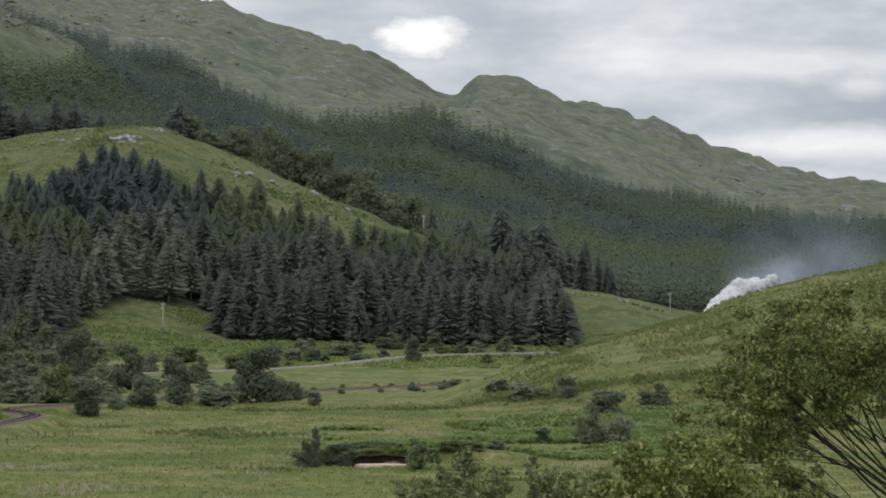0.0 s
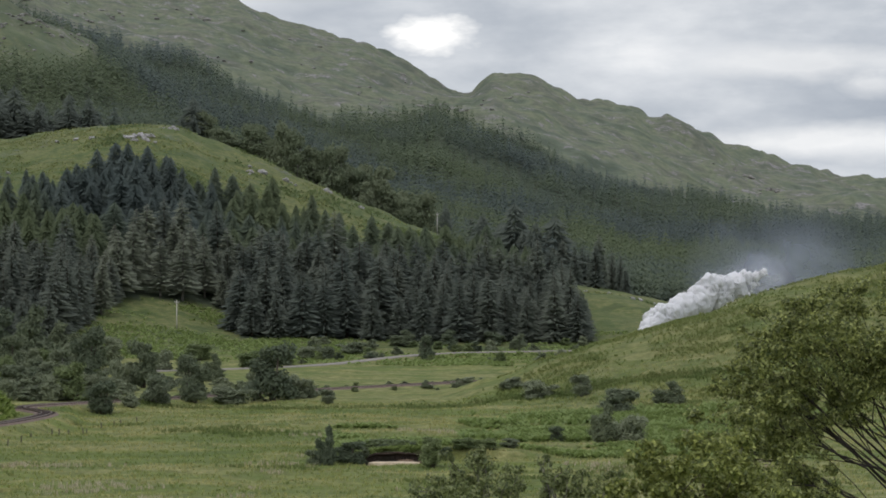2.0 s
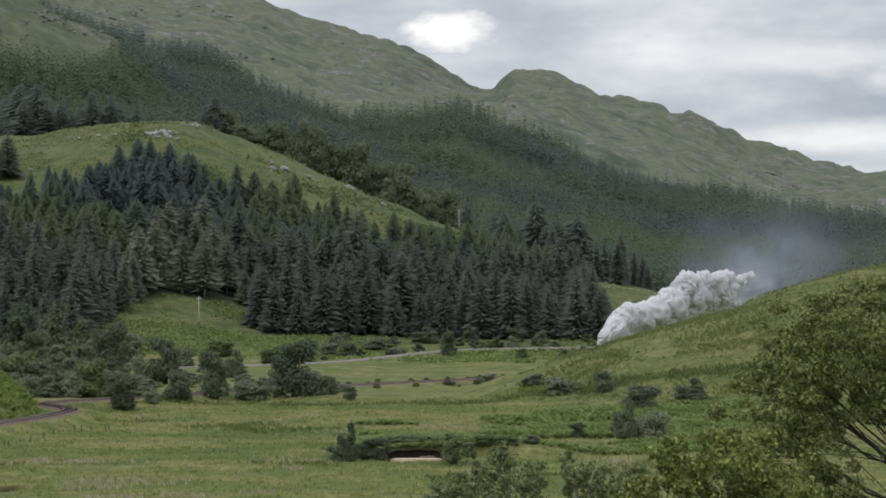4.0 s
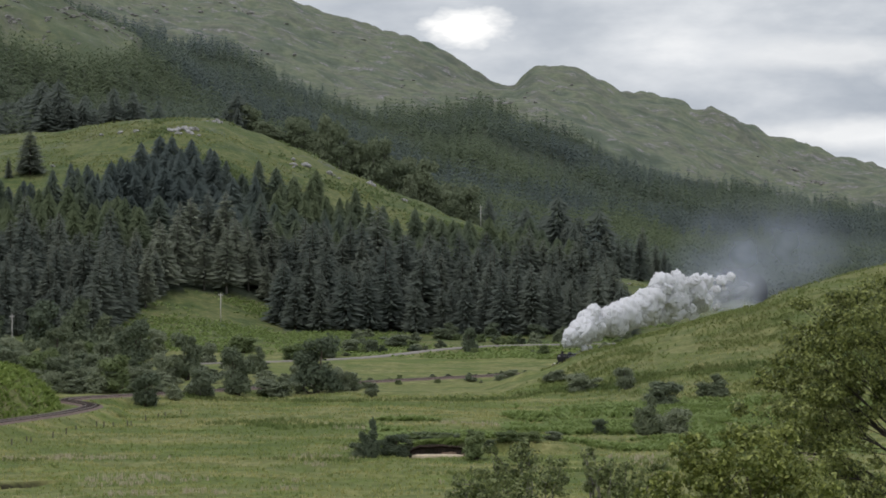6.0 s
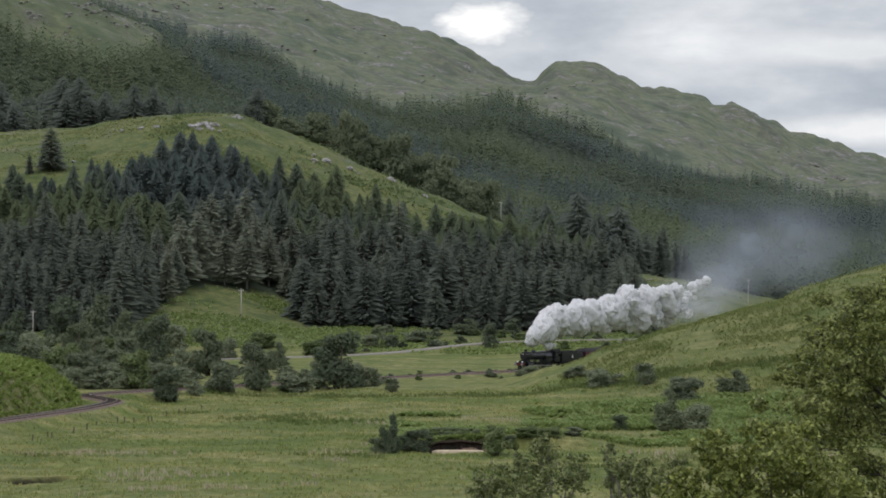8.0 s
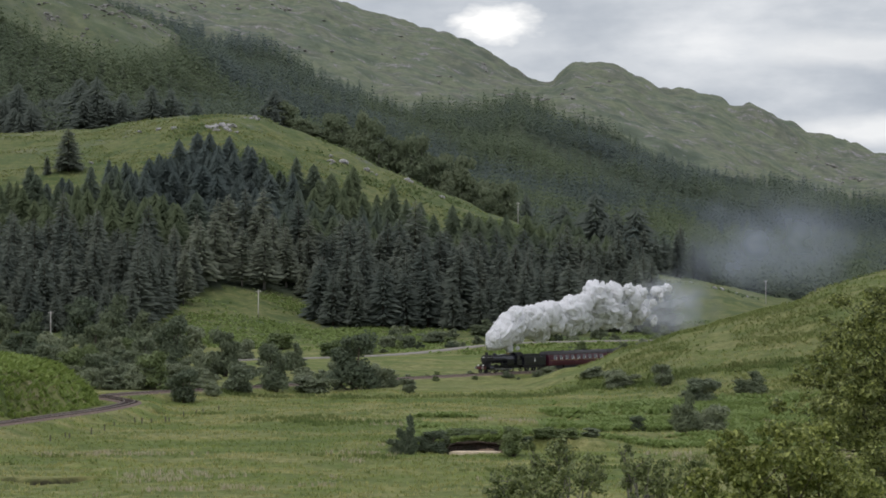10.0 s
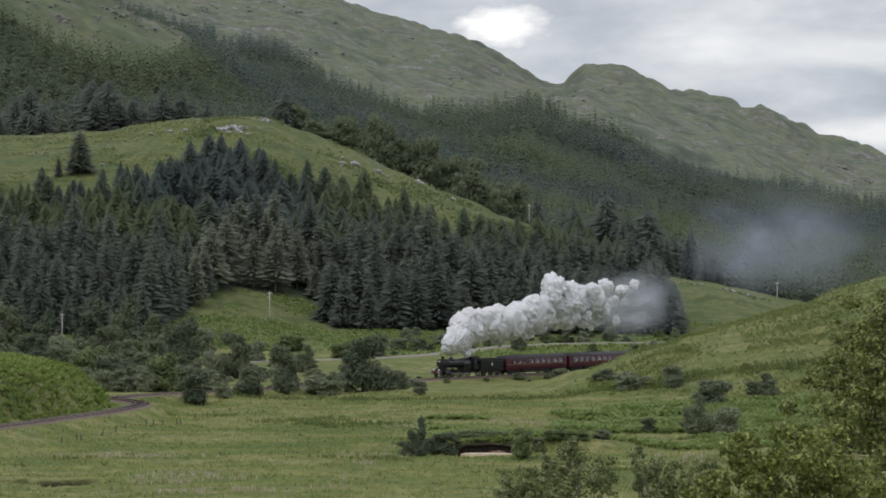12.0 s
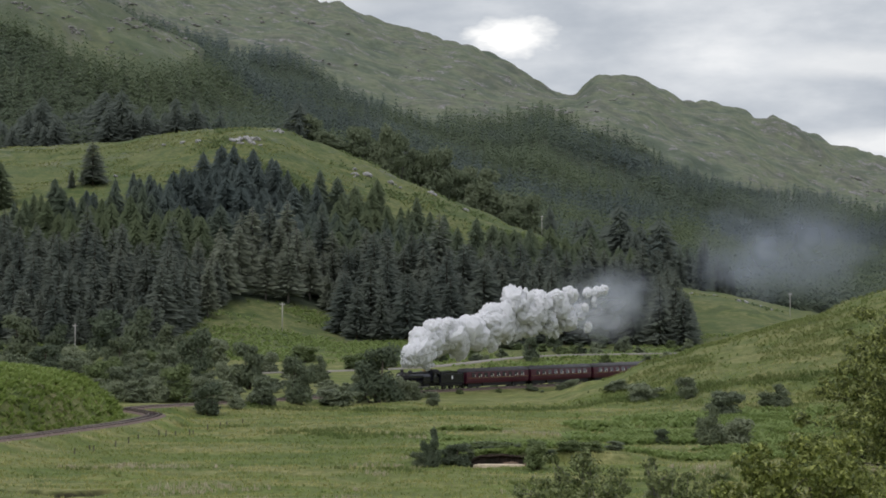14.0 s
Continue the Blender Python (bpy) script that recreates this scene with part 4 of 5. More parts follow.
def veil_mesh(material):
    verts, faces, rings, n = [(0, 0.12, 0)], [], 6, 28
    for i in range(1, rings + 1):
        r = i / rings
        for j in range(n):
            a = 6.2832 * j / n
            x, z = r * math.cos(a), r * math.sin(a)
            verts.append((x, 0.12 * (1 - r * r) + 0.06 * math.sin(3 * x + 2 * z), z))
    for j in range(n):
        faces.append((0, 1 + j, 1 + (j + 1) % n))
    for i in range(rings - 1):
        for j in range(n):
            a, b = 1 + i * n, 1 + (i + 1) * n
            faces.append((a + j, b + j, b + (j + 1) % n, a + (j + 1) % n))
    return mesh_of("veil", verts, faces, material, True)


# front of the engine along the line at time t
ARC = np.concatenate([[0], np.cumsum(np.linalg.norm(np.diff(LINE, axis=0), axis=1))])
FRONT_START, SPEED, SLOWING = 385.7, 10.9, 0.103


def front(t):
    return FRONT_START + SPEED * t - SLOWING * t * t


def on_line(s):
    return Vector([float(np.interp(s, ARC, LINE[:, i])) for i in range(3)])


def vehicle_pose(centre, half):
    a, b = on_line(centre - half), on_line(centre + half)
    d = b - a
    return Matrix.Translation((a + b) / 2) @ pose(0, 0, 0, 0, 0, math.degrees(math.atan2(-d.x, d.y))) @ pose(0, 0, 0, math.degrees(math.atan2(d.z, math.hypot(d.x, d.y))))


# ---- plants and small things of the valley ----
def tuft_mass(name, label, x, y, high, material, rng, blades=3, lean=0.35, width=0.16):
    """Grass tufts or fronds joined: each blade a bent strip."""
    n = len(x)
    z = land(x, y)
    verts = np.zeros((n, blades, 4, 3))
    for k in range(blades):
        a = rng.uniform(0, 6.283, n)
        h = high * rng.uniform(0.6, 1.2, n)
        w = width * high * rng.uniform(0.7, 1.4, n)
        l = h * lean * rng.uniform(0.2, 1.5, n)
        dx, dy = np.cos(a), np.sin(a)
        ox, oy = x + rng.normal(0, 0.25, n) * high, y + rng.normal(0, 0.25, n) * high
        verts[:, k, 0] = np.stack([ox - dy * w, oy + dx * w, z - 0.05], 1)
        verts[:, k, 1] = np.stack([ox + dy * w, oy - dx * w, z - 0.05], 1)
        verts[:, k, 2] = np.stack([ox + dx * l * 0.5 + dy * w, oy + dy * l * 0.5 - dx * w, z + h * 0.65], 1)
        verts[:, k, 3] = np.stack([ox + dx * l, oy + dy * l, z + h], 1)
    i = np.arange(n * blades)[:, None] * 4
    faces = np.concatenate([i + np.array([[0, 1, 2]]), i + np.array([[0, 2, 3]])])
    mesh = bpy.data.meshes.new(name)
    mesh.vertices.add(n * blades * 4)
    mesh.vertices.foreach_set("co", verts.ravel())
    mesh.loops.add(faces.size)
    mesh.loops.foreach_set("vertex_index", faces.ravel())
    mesh.polygons.add(len(faces))
    mesh.polygons.foreach_set("loop_start", np.arange(0, faces.size, 3))
    mesh.update(calc_edges=True)
    mesh.materials.append(material)
    return tagged(new(name, mesh), label, "grass", kind="stuff")


def wedge(rng, n, b0, b1, r0, r1):
    r = np.sqrt(rng.uniform(r0 * r0, r1 * r1, n))
    b = np.radians(rng.uniform(b0, b1, n))
    return r * np.sin(b), r * np.cos(b)


def off_line(x, y, gap=3.2):
    return (near_line(LINE, x, y)[0] > gap) & (near_line(ROADLINE, x, y)[0] > gap + 1)


def dry(x, y):
    """Away from the stream's open cut."""
    return ~((np.abs(x + 7.2) < 4.2) & (y > 266.2) & (y < 270.6)) & ~((x > -84) & (x < -45) & (y > 227.5) & (y < 230.6))


def sow():
    rng = np.random.default_rng(41)
    meadow = meadow_mat("meadow_grass", 1.80)
    rush = meadow_mat("rushes", 1.35, (0.135, 0.190, 0.060))
    turf = meadow_mat("hill_turf", 1.4, (0.190, 0.235, 0.078))
    straw = leaf_mat("dry_grass", (0.42, 0.37, 0.24), (0.60, 0.53, 0.38), 0.2)
    fern = leaf_mat("bracken_fronds", (0.165, 0.230, 0.066), (0.320, 0.385, 0.130), 0.3)
    x, y = wedge(rng, 28000, -14.5, 11.5, 190, 415)
    ok = off_line(x, y) & dry(x, y)
    tuft_mass("meadow_grass", "rough tussocky meadow grass of the valley floor", x[ok], y[ok], 0.30, meadow, rng, 3, 0.5, 0.22)
    x, y = wedge(rng, 60000, -14.5, 11.5, 190, 440)
    ok = off_line(x, y) & dry(x, y) & (rough(x * 0.6, y * 1.1, 11, 4, 72) > 0.85)
    tuft_mass("rushes", "dark clumps of rushes in wet meadow", x[ok], y[ok], 0.45, rush, rng, 4, 0.3, 0.2)
    x, y = wedge(rng, 26000, -14.5, 8, 195, 330)
    ok = off_line(x, y) & dry(x, y) & (rough(x * 0.5, y * 1.3, 9, 4, 73) > 0.85)
    tuft_mass("dry_grass", "pale seeding grass heads", x[ok], y[ok], 0.5, straw, rng, 3, 0.3, 0.10)
    # bracken on the bank, under the wood and by the stream
    bx, by = rng.uniform(-150, -66, 24000), rng.uniform(240, 380, 24000)
    ok = off_line(bx, by, 2.6) & (land(bx, by) > 1.25) & (np.hypot((bx + 104) / 42, (by - 300) / 95) < 1)
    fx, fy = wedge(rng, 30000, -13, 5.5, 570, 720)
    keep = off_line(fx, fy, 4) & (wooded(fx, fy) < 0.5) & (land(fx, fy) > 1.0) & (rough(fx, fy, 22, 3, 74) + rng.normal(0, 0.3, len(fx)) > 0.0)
    sx, sy = wedge(rng, 16000, -3.2, 6.5, 262, 335)
    near = dry(sx, sy) & (rough(sx * 0.5, sy * 1.3, 14, 3, 75) > 0.05)
    kx, ky = wedge(rng, 60000, -14.5, 5.5, 740, 985)
    kn = (bearing(kx, ky) > -8.7 + rng.normal(0, 0.25, len(kx))) & (wooded(kx, ky) < 0.5) & (np.hypot(kx, ky) < along(KNOLL, bearing(kx, ky), 1) + 12) & (rough(kx, ky, 52, 3, 78) + rng.normal(0, 0.12, len(kx)) > 0.25 - 0.4 * step(1.5, 3, bearing(kx, ky)))
    px, py = wedge(rng, 16000, 0.2, 6.8, 305, 372)
    patch = rough(px * 0.75, py * 0.8, 11, 4, 80) + rng.normal(0, 0.3, len(px)) > 0.1 + 0.5 * (1 - step(1.0, 3.0, bearing(px, py)))
    tuft_mass("tall_bracken", "tall lumpy bracken below the smooth hill", px[patch], py[patch], 0.9, fern, rng, 4, 1.5, 0.34)
    x, y = np.concatenate([fx[keep], sx[near]]), np.concatenate([fy[keep], sy[near]])
    lush = leaf_mat("bank_bracken", (0.150, 0.220, 0.048), (0.330, 0.390, 0.115), 0.3)
    tuft_mass("bank_bracken", "lush bright bracken covering the railway bank", bx[ok], by[ok], 0.6, lush, rng, 3, 1.7, 0.42)
    tx, ty = wedge(rng, 34000, -14.5, 4.5, 800, 985)
    tk = (wooded(tx, ty) < 0.5) & (np.hypot(tx, ty) < along(KNOLL, bearing(tx, ty), 1) + 8) & (rough(tx, ty, 14, 3, 81) + rng.normal(0, 0.25, len(tx)) > 0.25)
    tuft_mass("knoll_grass", "tussocks of hill grass on the open knoll", tx[tk], ty[tk], 0.40, meadow_mat("knoll_turf", 1.6, (0.210, 0.236, 0.092)), rng, 3, 1.2, 0.5)
    heath = leaf_mat("knoll_bracken", (0.125, 0.172, 0.066), (0.190, 0.236, 0.098), 0.3)
    tuft_mass("knoll_bracken", "darker patches of bracken and heather on the knoll", kx[kn], ky[kn], 0.9, heath, rng, 3, 1.2, 0.4)
    tuft_mass("bracken", "thick green bracken on banks and rough ground", x, y, 0.6, fern, rng, 3, 1.7, 0.42)
    hx, hy = rng.uniform(-11.2, -3.2, 260), rng.uniform(270.4, 271.6, 260)
    tuft_mass("bank_fringe", "grass and fern fringing the earth bank", hx, hy, 0.55, fern, rng, 4, 1.3, 0.25)
    # scrub along the drain and the foot of the railway
    t = rng.uniform(-60, 52, 4200)
    x, y = t, 396 + 3 * np.sin(t / 19) + rng.normal(0, 1.5, len(t))
    ok = off_line(x, y)
    tuft_mass("sedge", "dark sedge along the drain", x[ok], y[ok], 0.55, rush, rng, 3, 0.5, 0.2)
    x, y = wedge(rng, 40000, 1.0, 12, 345, 470)
    ok = off_line(x, y) & (land(x, y) > 0.9) & (rough(x, y, 11, 3, 76) + rng.normal(0, 0.5, len(x)) > 0.2)
    tuft_mass("hill_grass", "tussocks on the smooth hillside", x[ok], y[ok], 0.42, turf, rng, 3, 0.6, 0.3)


def boulder_mesh(seed, stone):
    bm = bmesh.new()
    bmesh.ops.create_icosphere(bm, subdivisions=3, radius=1.0)
    off = Vector((seed * 5.1, 2.0, seed * 1.3))
    for v in bm.verts:
        n = v.co.normalized()
        v.co = n * (0.8 + 0.45 * noise.noise(n * 1.2 + off) + 0.2 * noise.noise(n * 3.1 + off))
        v.co.z *= 0.7
    mesh = bpy.data.meshes.new("boulder")
    bm.to_mesh(mesh)
    bm.free()
    mesh.materials.append(stone)
    return mesh


def build_boulders(stone):
    meshes = [boulder_mesh(i, stone) for i in range(4)]
    rng = random.Random(19)
    groups = ((-123.0, 889.0, 24, 3.0, 1.25), (-115.6, 925.4, 6, 2.6, 1.1), (-149.3, 893.4, 3, 4.0, 1.2), (-82.9, 893.4, 3, 3.0, 1.0), (-76.7, 899.0, 5, 4.0, 1.5),
              (45.9, 819.2, 4, 3.5, 0.9), (67.0, 803.9, 6, 6.0, 0.9), (-60, 905, 3, 5.0, 1.0), (-44, 915, 3, 5.0, 1.0), (-165, 850, 3, 8, 0.7))
    for gx, gy, count, spread, size in groups:
        for _ in range(count):
            x, y, s = gx + rng.gauss(0, spread), gy + rng.gauss(0, spread * (1.6 if count > 20 else 0.6)), size * rng.uniform(0.5, 1.3)
            ob = new("boulder", rng.choice(meshes))
            ob.matrix_basis = pose(x, y, land_at(x, y) + 0.3 * s, rng.uniform(-20, 20), rng.uniform(-20, 20), rng.uniform(0, 360)) @ Matrix.Diagonal((s * 1.3, s, s * 0.9, 1))
            tagged(ob, "pale lichen-grey boulder lying in hill grass", "boulder", "boulders on the knoll")


def rock_outcrops(stone):
    """Broken rock showing through the grass of the high ground."""
    rng = np.random.default_rng(57)
    bm = bmesh.new()
    bmesh.ops.create_icosphere(bm, subdivisions=1, radius=1.0)
    bm.verts.ensure_lookup_table()
    base = np.array([v.co[:] for v in bm.verts])
    tri = np.array([[v.index for v in f.verts] for f in bm.faces])
    bm.free()
    x1, y1 = wedge(rng, 16000, -15, -8.6, 1350, 1640)
    x2, y2 = wedge(rng, 40000, -13, 12.2, 2150, 3050)
    keep1 = (np.abs(rough(x1, y1, 60, 4, 91)) < 0.026) & (wooded(x1, y1) < 0.5)
    keep2 = (np.abs(rough(x2, y2, 130, 4, 92)) < 0.020) & (rough(x2, y2, 300, 2, 93) > -0.2) & (y2 < 2560) & (wooded(x2, y2) < 0.5)
    x, y = np.concatenate([x1[keep1], x2[keep2]]), np.concatenate([y1[keep1], y2[keep2]])
    size = np.concatenate([rng.uniform(0.35, 1.2, keep1.sum()), rng.uniform(0.7, 2.3, keep2.sum())])
    z = land(x, y)
    n = len(x)
    v = base[None] * (1 + rng.normal(0, 0.22, (n, len(base), 1)))
    v = v * (size[:, None, None] * rng.uniform(0.6, 1.5, (n, 1, 3)) * np.array([1.5, 1.0, 0.55]))
    v += np.stack([x, y, z], 1)[:, None, :]
    f = tri[None] + (np.arange(n) * len(base))[:, None, None]
    mesh = bpy.data.meshes.new("rock_outcrops")
    mesh.from_pydata(v.reshape(-1, 3), [], f.reshape(-1, 3))
    mesh.materials.append(stone)
    return tagged(new("rock_outcrops", mesh), "broken grey rock outcrops on the high grassy slopes", "rocks", kind="stuff")


def build_pole(wood, pot):
    p = thing("telegraph_pole", "weathered pale wooden telegraph pole with a crossarm", "pole", group="telegraph poles")
    part("post", tube(bmesh.new(), (0, 0, -0.6), (0, 0, 8.4), 0.15, 0.10, 10), wood, p, smooth=True)
    part("crossarm", box(bmesh.new(), -0.75, 0.75, -0.06, 0.06, 7.75, 7.9, 0.01), wood, p)
    for x in (-0.65, 0.65):
        bm = tube(bmesh.new(), (x, 0, 7.9), (x, 0, 8.12), 0.05, 0.04, 8)
        part("insulator", bm, pot, p)
    return p


def build_fence_post(wood):
    bm = box(bmesh.new(), -0.07, 0.07, -0.07, 0.07, -0.3, 1.12, 0.02)
    mesh = bpy.data.meshes.new("fence_post")
    bm.to_mesh(mesh)
    bm.free()
    mesh.materials.append(wood)
    return mesh


BUSHES = [
    ("d", -130.1, 565.4, 8.7, 6.0), ("w", -75.5, 349.0, 4.0, 3.0), ("d", -79.0, 356.0, 4.6, 3.4), ("w", -73.8, 358.5, 3.0, 2.2), ("w", -117.4, 550.0, 9.5, 7.5), ("d", -109.4, 583.5, 13.0, 13.7), ("d", -105.9, 541.1, 8.1, 8.1), ("d", -87.0, 539.1,
    8.3, 10.0), ("w", -76.0, 426.7, 6.3, 4.2), ("w", -86.4, 499.3, 6.2, 7.2), ("w", -84.4, 423.5, 6.3, 4.2), ("w", -81.2, 428.3, 5.3, 3.7), ("d", -73.5,
    436.5, 4.3, 4.3), ("d", -58.7, 376.3, 5.8, 4.9), ("w", -52.1, 395.7, 5.9, 4.4), ("d", -64.5, 468.9, 7.0, 8.4), ("w", -68.6, 466.5, 5.8, 6.7), ("w",
    -55.7, 387.8, 3.8, 2.4), ("f", -92.6, 448.7, 6.7, 5.6), ("d", -47.0, 405.8, 6.2, 7.5), ("d", -55.1, 515.9, 4.6, 5.1), ("d", -33.6, 417.7, 9.1, 8.9),
    ("w", -29.3, 423.0, 6.3, 4.7), ("d", -27.4, 423.0, 3.4, 2.8), ("w", -23.1, 406.8, 3.2, 2.5), ("w", -40.2, 410.9, 9.2, 3.1), ("d", -15.3, 266.0, 2.3,
    4.2), ("d", -12.4, 268.2, 4.0, 2.3), ("d", -16.6, 266.6, 2.6, 1.6), ("f", -8.0, 275.0, 7.0, 1.0), ("f", -2.9, 261.7,
    3.2, 2.6), ("d", 13.4, 305.5, 2.7, 1.9), ("d", 19.1, 300.5, 3.9, 4.6), ("w", 25.5, 358.3, 6.4, 4.1), ("w", 22.9, 303.2, 5.9, 3.9), ("d", 35.2, 378.2,
    5.6, 3.6), ("w", 21.4, 393.2, 4.1, 3.7), ("w", 14.4, 398.7, 7.1, 3.4), ("w", 10.1, 415.1, 4.3, 1.9), ("w", 2.5, 474.2, 4.2, 2.4), ("w", -0.1, 471.8,
    2.3, 1.6), ("w", 17.8, 660.0, 4.6, 4.1), ("d", -8.3, 616.7, 5.5, 5.8), ("w", -35.2, 620.5, 5.5, 4.0), ("d", -15.7, 674.2, 8.4, 4.3), ("d", -2.3,
    676.8, 6.7, 4.0), ("d", 11.1, 680.2, 6.7, 3.7), ("w", -84.4, 470.1, 7.0, 4.9), ("w", -91.3, 469.5, 7.0, 5.1), ("d", -110.8, 529.7, 6.6, 6.0), ("d",
    -133.4, 595.3, 10.3, 8.9), ("d", -141.9, 593.8, 10.3, 10.3), ("d", -122.6, 607.4, 10.5, 10.5), ("d", -103.1, 599.1, 8.9, 8.9), ("w", -89.6, 588.6,
    8.8, 7.3), ("w", -73.5, 565.4, 7.0, 5.6), ("w", -41.7, 475.4, 4.7, 4.2), ("w", -40.6, 620.5, 6.2, 3.4), ("w", -29.4, 643.6, 9.6, 3.2), ("f", -68.7,
    610.5, 9.1, 3.9), ("f", -52.1, 577.6, 7.2, 3.7), ("w", -44.9, 595.3, 5.9, 3.2), ("w", -39.0, 985.0, 9.0, 11.5), ("d", -22.0, 975.0, 9.0, 7.0),
]


def limb(bm, a, b, ra, rb, rng, sag=0.1, pieces=5, sides=6):
    """A crooked tapered branch; returns places along it."""
    a, b = Vector(a), Vector(b)
    l = (b - a).length
    pts = []
    for i in range(pieces + 1):
        t = i / pieces
        p = a.lerp(b, t)
        p.z += sag * l * math.sin(math.pi * t)
        if 0 < i < pieces:
            p += Vector((rng.uniform(-1, 1), rng.uniform(-1, 1), rng.uniform(-1, 1))) * l * 0.025
        pts.append(p)
    for i in range(pieces):
        r0, r1 = ra + (rb - ra) * i / pieces, ra + (rb - ra) * (i + 1) / pieces
        tube(bm, pts[i], pts[i + 1], r0, r1, sides, False)
    return pts


def build_near_tree(name, label, foot, blobs, count, size, bark, leaves, seed, stem=0.13, twigs=3, category="tree", lean=(0, 0, 0.5)):
    """A many-stemmed tree: limbs to each leafy mass, twigs in it, and its leaves. Blobs are in metres from the foot."""
    rng = random.Random(seed)
    tree = thing(name, label, category, pose(*foot))
    bm = bmesh.new()
    head = Vector(lean)
    tube(bm, (0, 0, -0.6), head, stem * 1.25, stem, 9)
    part("trunk", bm, bark, tree, smooth=True)
    tips = []
    for x, y, z, r in blobs:
        bm = bmesh.new()
        pts = limb(bm, head, (x, y, z), stem * rng.uniform(0.3, 0.55), 0.014, rng, rng.uniform(0.02, 0.12), 6)
        for _ in range(twigs):
            s = pts[rng.randint(3, 6)]
            e = Vector((x, y, z)) + Vector((rng.uniform(-1, 1), rng.uniform(-1, 1), rng.uniform(-0.6, 1))) * r * 1.05
            limb(bm, s, e, 0.016, 0.005, rng, 0.05, 3, 4)
            tips.append((e.x, e.y, e.z, r * 0.30, r * 0.30, r * 0.25))
        part("limb", bm, bark, tree, smooth=True)
    lumps = [(x, y, z, r * 0.7, r * 0.7, r * 0.62) for x, y, z, r in blobs] + tips * 2
    for x, y, z, r in blobs:
        for _ in range(11):
            d = Vector((rng.gauss(0, 1), rng.gauss(0, 1), rng.gauss(0, 1))).normalized() * r * rng.uniform(0.7, 1.0)
            q = r * rng.uniform(0.18, 0.34)
            lumps.append((x + d.x, y + d.y, z + d.z, q, q, q * 0.8))
    v, f = leaf_cloud(rng, lumps, count, size)
    put("foliage", mesh_of("foliage", v, f, leaves), tree)
    return tree


def near_blobs(foot, spots, depth):
    """Leafy masses from (sideways, height above the eye's level, radius), set within a depth."""
    rng = random.Random(len(spots))
    return [(x - foot[0], rng.uniform(-depth, depth), 20 + z - foot[2], r) for x, z, r in spots]


# ---- the place ----
GRASS = ground_mat()
build_ground(GRASS)
SKY_DECK = build_sky()
dark_bark = plain_mat("alder_bark", (0.042, 0.034, 0.028), 0.9, vary=0.4, scale=3)
bark = plain_mat("bark", (0.11, 0.085, 0.065), 0.9, vary=0.4, scale=3)
pale_bark = plain_mat("grey_bark", (0.22, 0.20, 0.18), 0.9, vary=0.4, scale=3)
# dark end of the spruce needles raised: haze put into their colour
needles = leaf_mat("spruce_needles", (0.116, 0.140, 0.114), (0.222, 0.246, 0.184), 0.3, 0.8, 0.22)
pine_needles = leaf_mat("pine_needles", (0.195, 0.218, 0.156), (0.310, 0.334, 0.240), 0.4, 0.8, 0.25)
shrub_leaves = leaf_mat("willow_leaves", (0.150, 0.182, 0.110), (0.325, 0.356, 0.215), 0.5, 0.7, 0.4)
dark_leaves = leaf_mat("alder_leaves", (0.100, 0.130, 0.080), (0.240, 0.272, 0.150), 0.5, 0.7, 0.4)
bramble_leaves = leaf_mat("bramble_leaves", (0.120, 0.162, 0.062), (0.255, 0.300, 0.125), 0.4, 0.6, 0.5)
# near foliage: sky glints and dark inner gaps put into the wide colour range
fresh_leaves = leaf_mat("rowan_leaves", (0.078, 0.106, 0.018), (0.520, 0.550, 0.160), 0.35, 0.42, 0.9, 0.38)
thorn_leaves = leaf_mat("hawthorn_leaves", (0.066, 0.092, 0.030), (0.400, 0.440, 0.180), 0.3, 0.42, 0.85, 0.42)
fresh_leaves_dark = leaf_mat("alder_crown", (0.066, 0.090, 0.022), (0.490, 0.520, 0.170), 0.3, 0.40, 0.95, 0.46)
build_railway(plain_mat("ballast_stone", (0.165, 0.122, 0.096), 0.95, vary=0.4, scale=1.5), plain_mat("rusty_rail", (0.22, 0.17, 0.14), 0.38, 0.75), plain_mat("sleeper_timber", (0.055, 0.040, 0.034), 0.9))
build_road(plain_mat("road_asphalt", (0.25, 0.230, 0.195), 0.95, vary=0.2, scale=0.4))

SPRUCES = [make_spruce("spruce_tree", s, h, r, "tall dark green spruce standing at the edge of the wood", bark, needles) for s, h, r in ((1, 23, 5.0), (2, 21, 4.8), (3, 25, 5.0), (4, 19, 4.6))]
PINES = [make_spruce("pine_tree", s, h, r, "grey-green pine with an open crown among the spruces", pale_bark, pine_needles, 0.07) for s, h, r in ((8, 22, 4.8), (9, 19, 4.6))]
lone = copy_thing(SPRUCES[3], pose(-172.4, 831.7, land_at(-172.4, 831.7) - 0.3, 0, 0, 40) @ Matrix.Diagonal((1.35, 1.35, 0.9, 1)))
tagged(lone, "lone bushy dark spruce on the open grassy slope")
copy_thing(SPRUCES[1], pose(-179.6, 828.5, land_at(-179.6, 828.5) - 0.3, 0, 0, 90) @ Matrix.Diagonal((0.4, 0.4, 0.38, 1)))
edge = random.Random(12)
for i in range(22):
    deg = 0.3 + 4.0 * (i + edge.random()) / 22
    far = float(np.interp(deg, [p[0] for p in KNOLL], [p[1] for p in KNOLL])) + edge.uniform(55, 130)
    x, y, s = far * math.sin(radians(deg)), far * math.cos(radians(deg)), edge.uniform(0.6, 1.0)
    copy_thing(edge.choice(SPRUCES), pose(x, y, land_at(x, y) - 0.3, 0, 0, edge.uniform(0, 360)) @ Matrix.Diagonal((s, s, s, 1)))
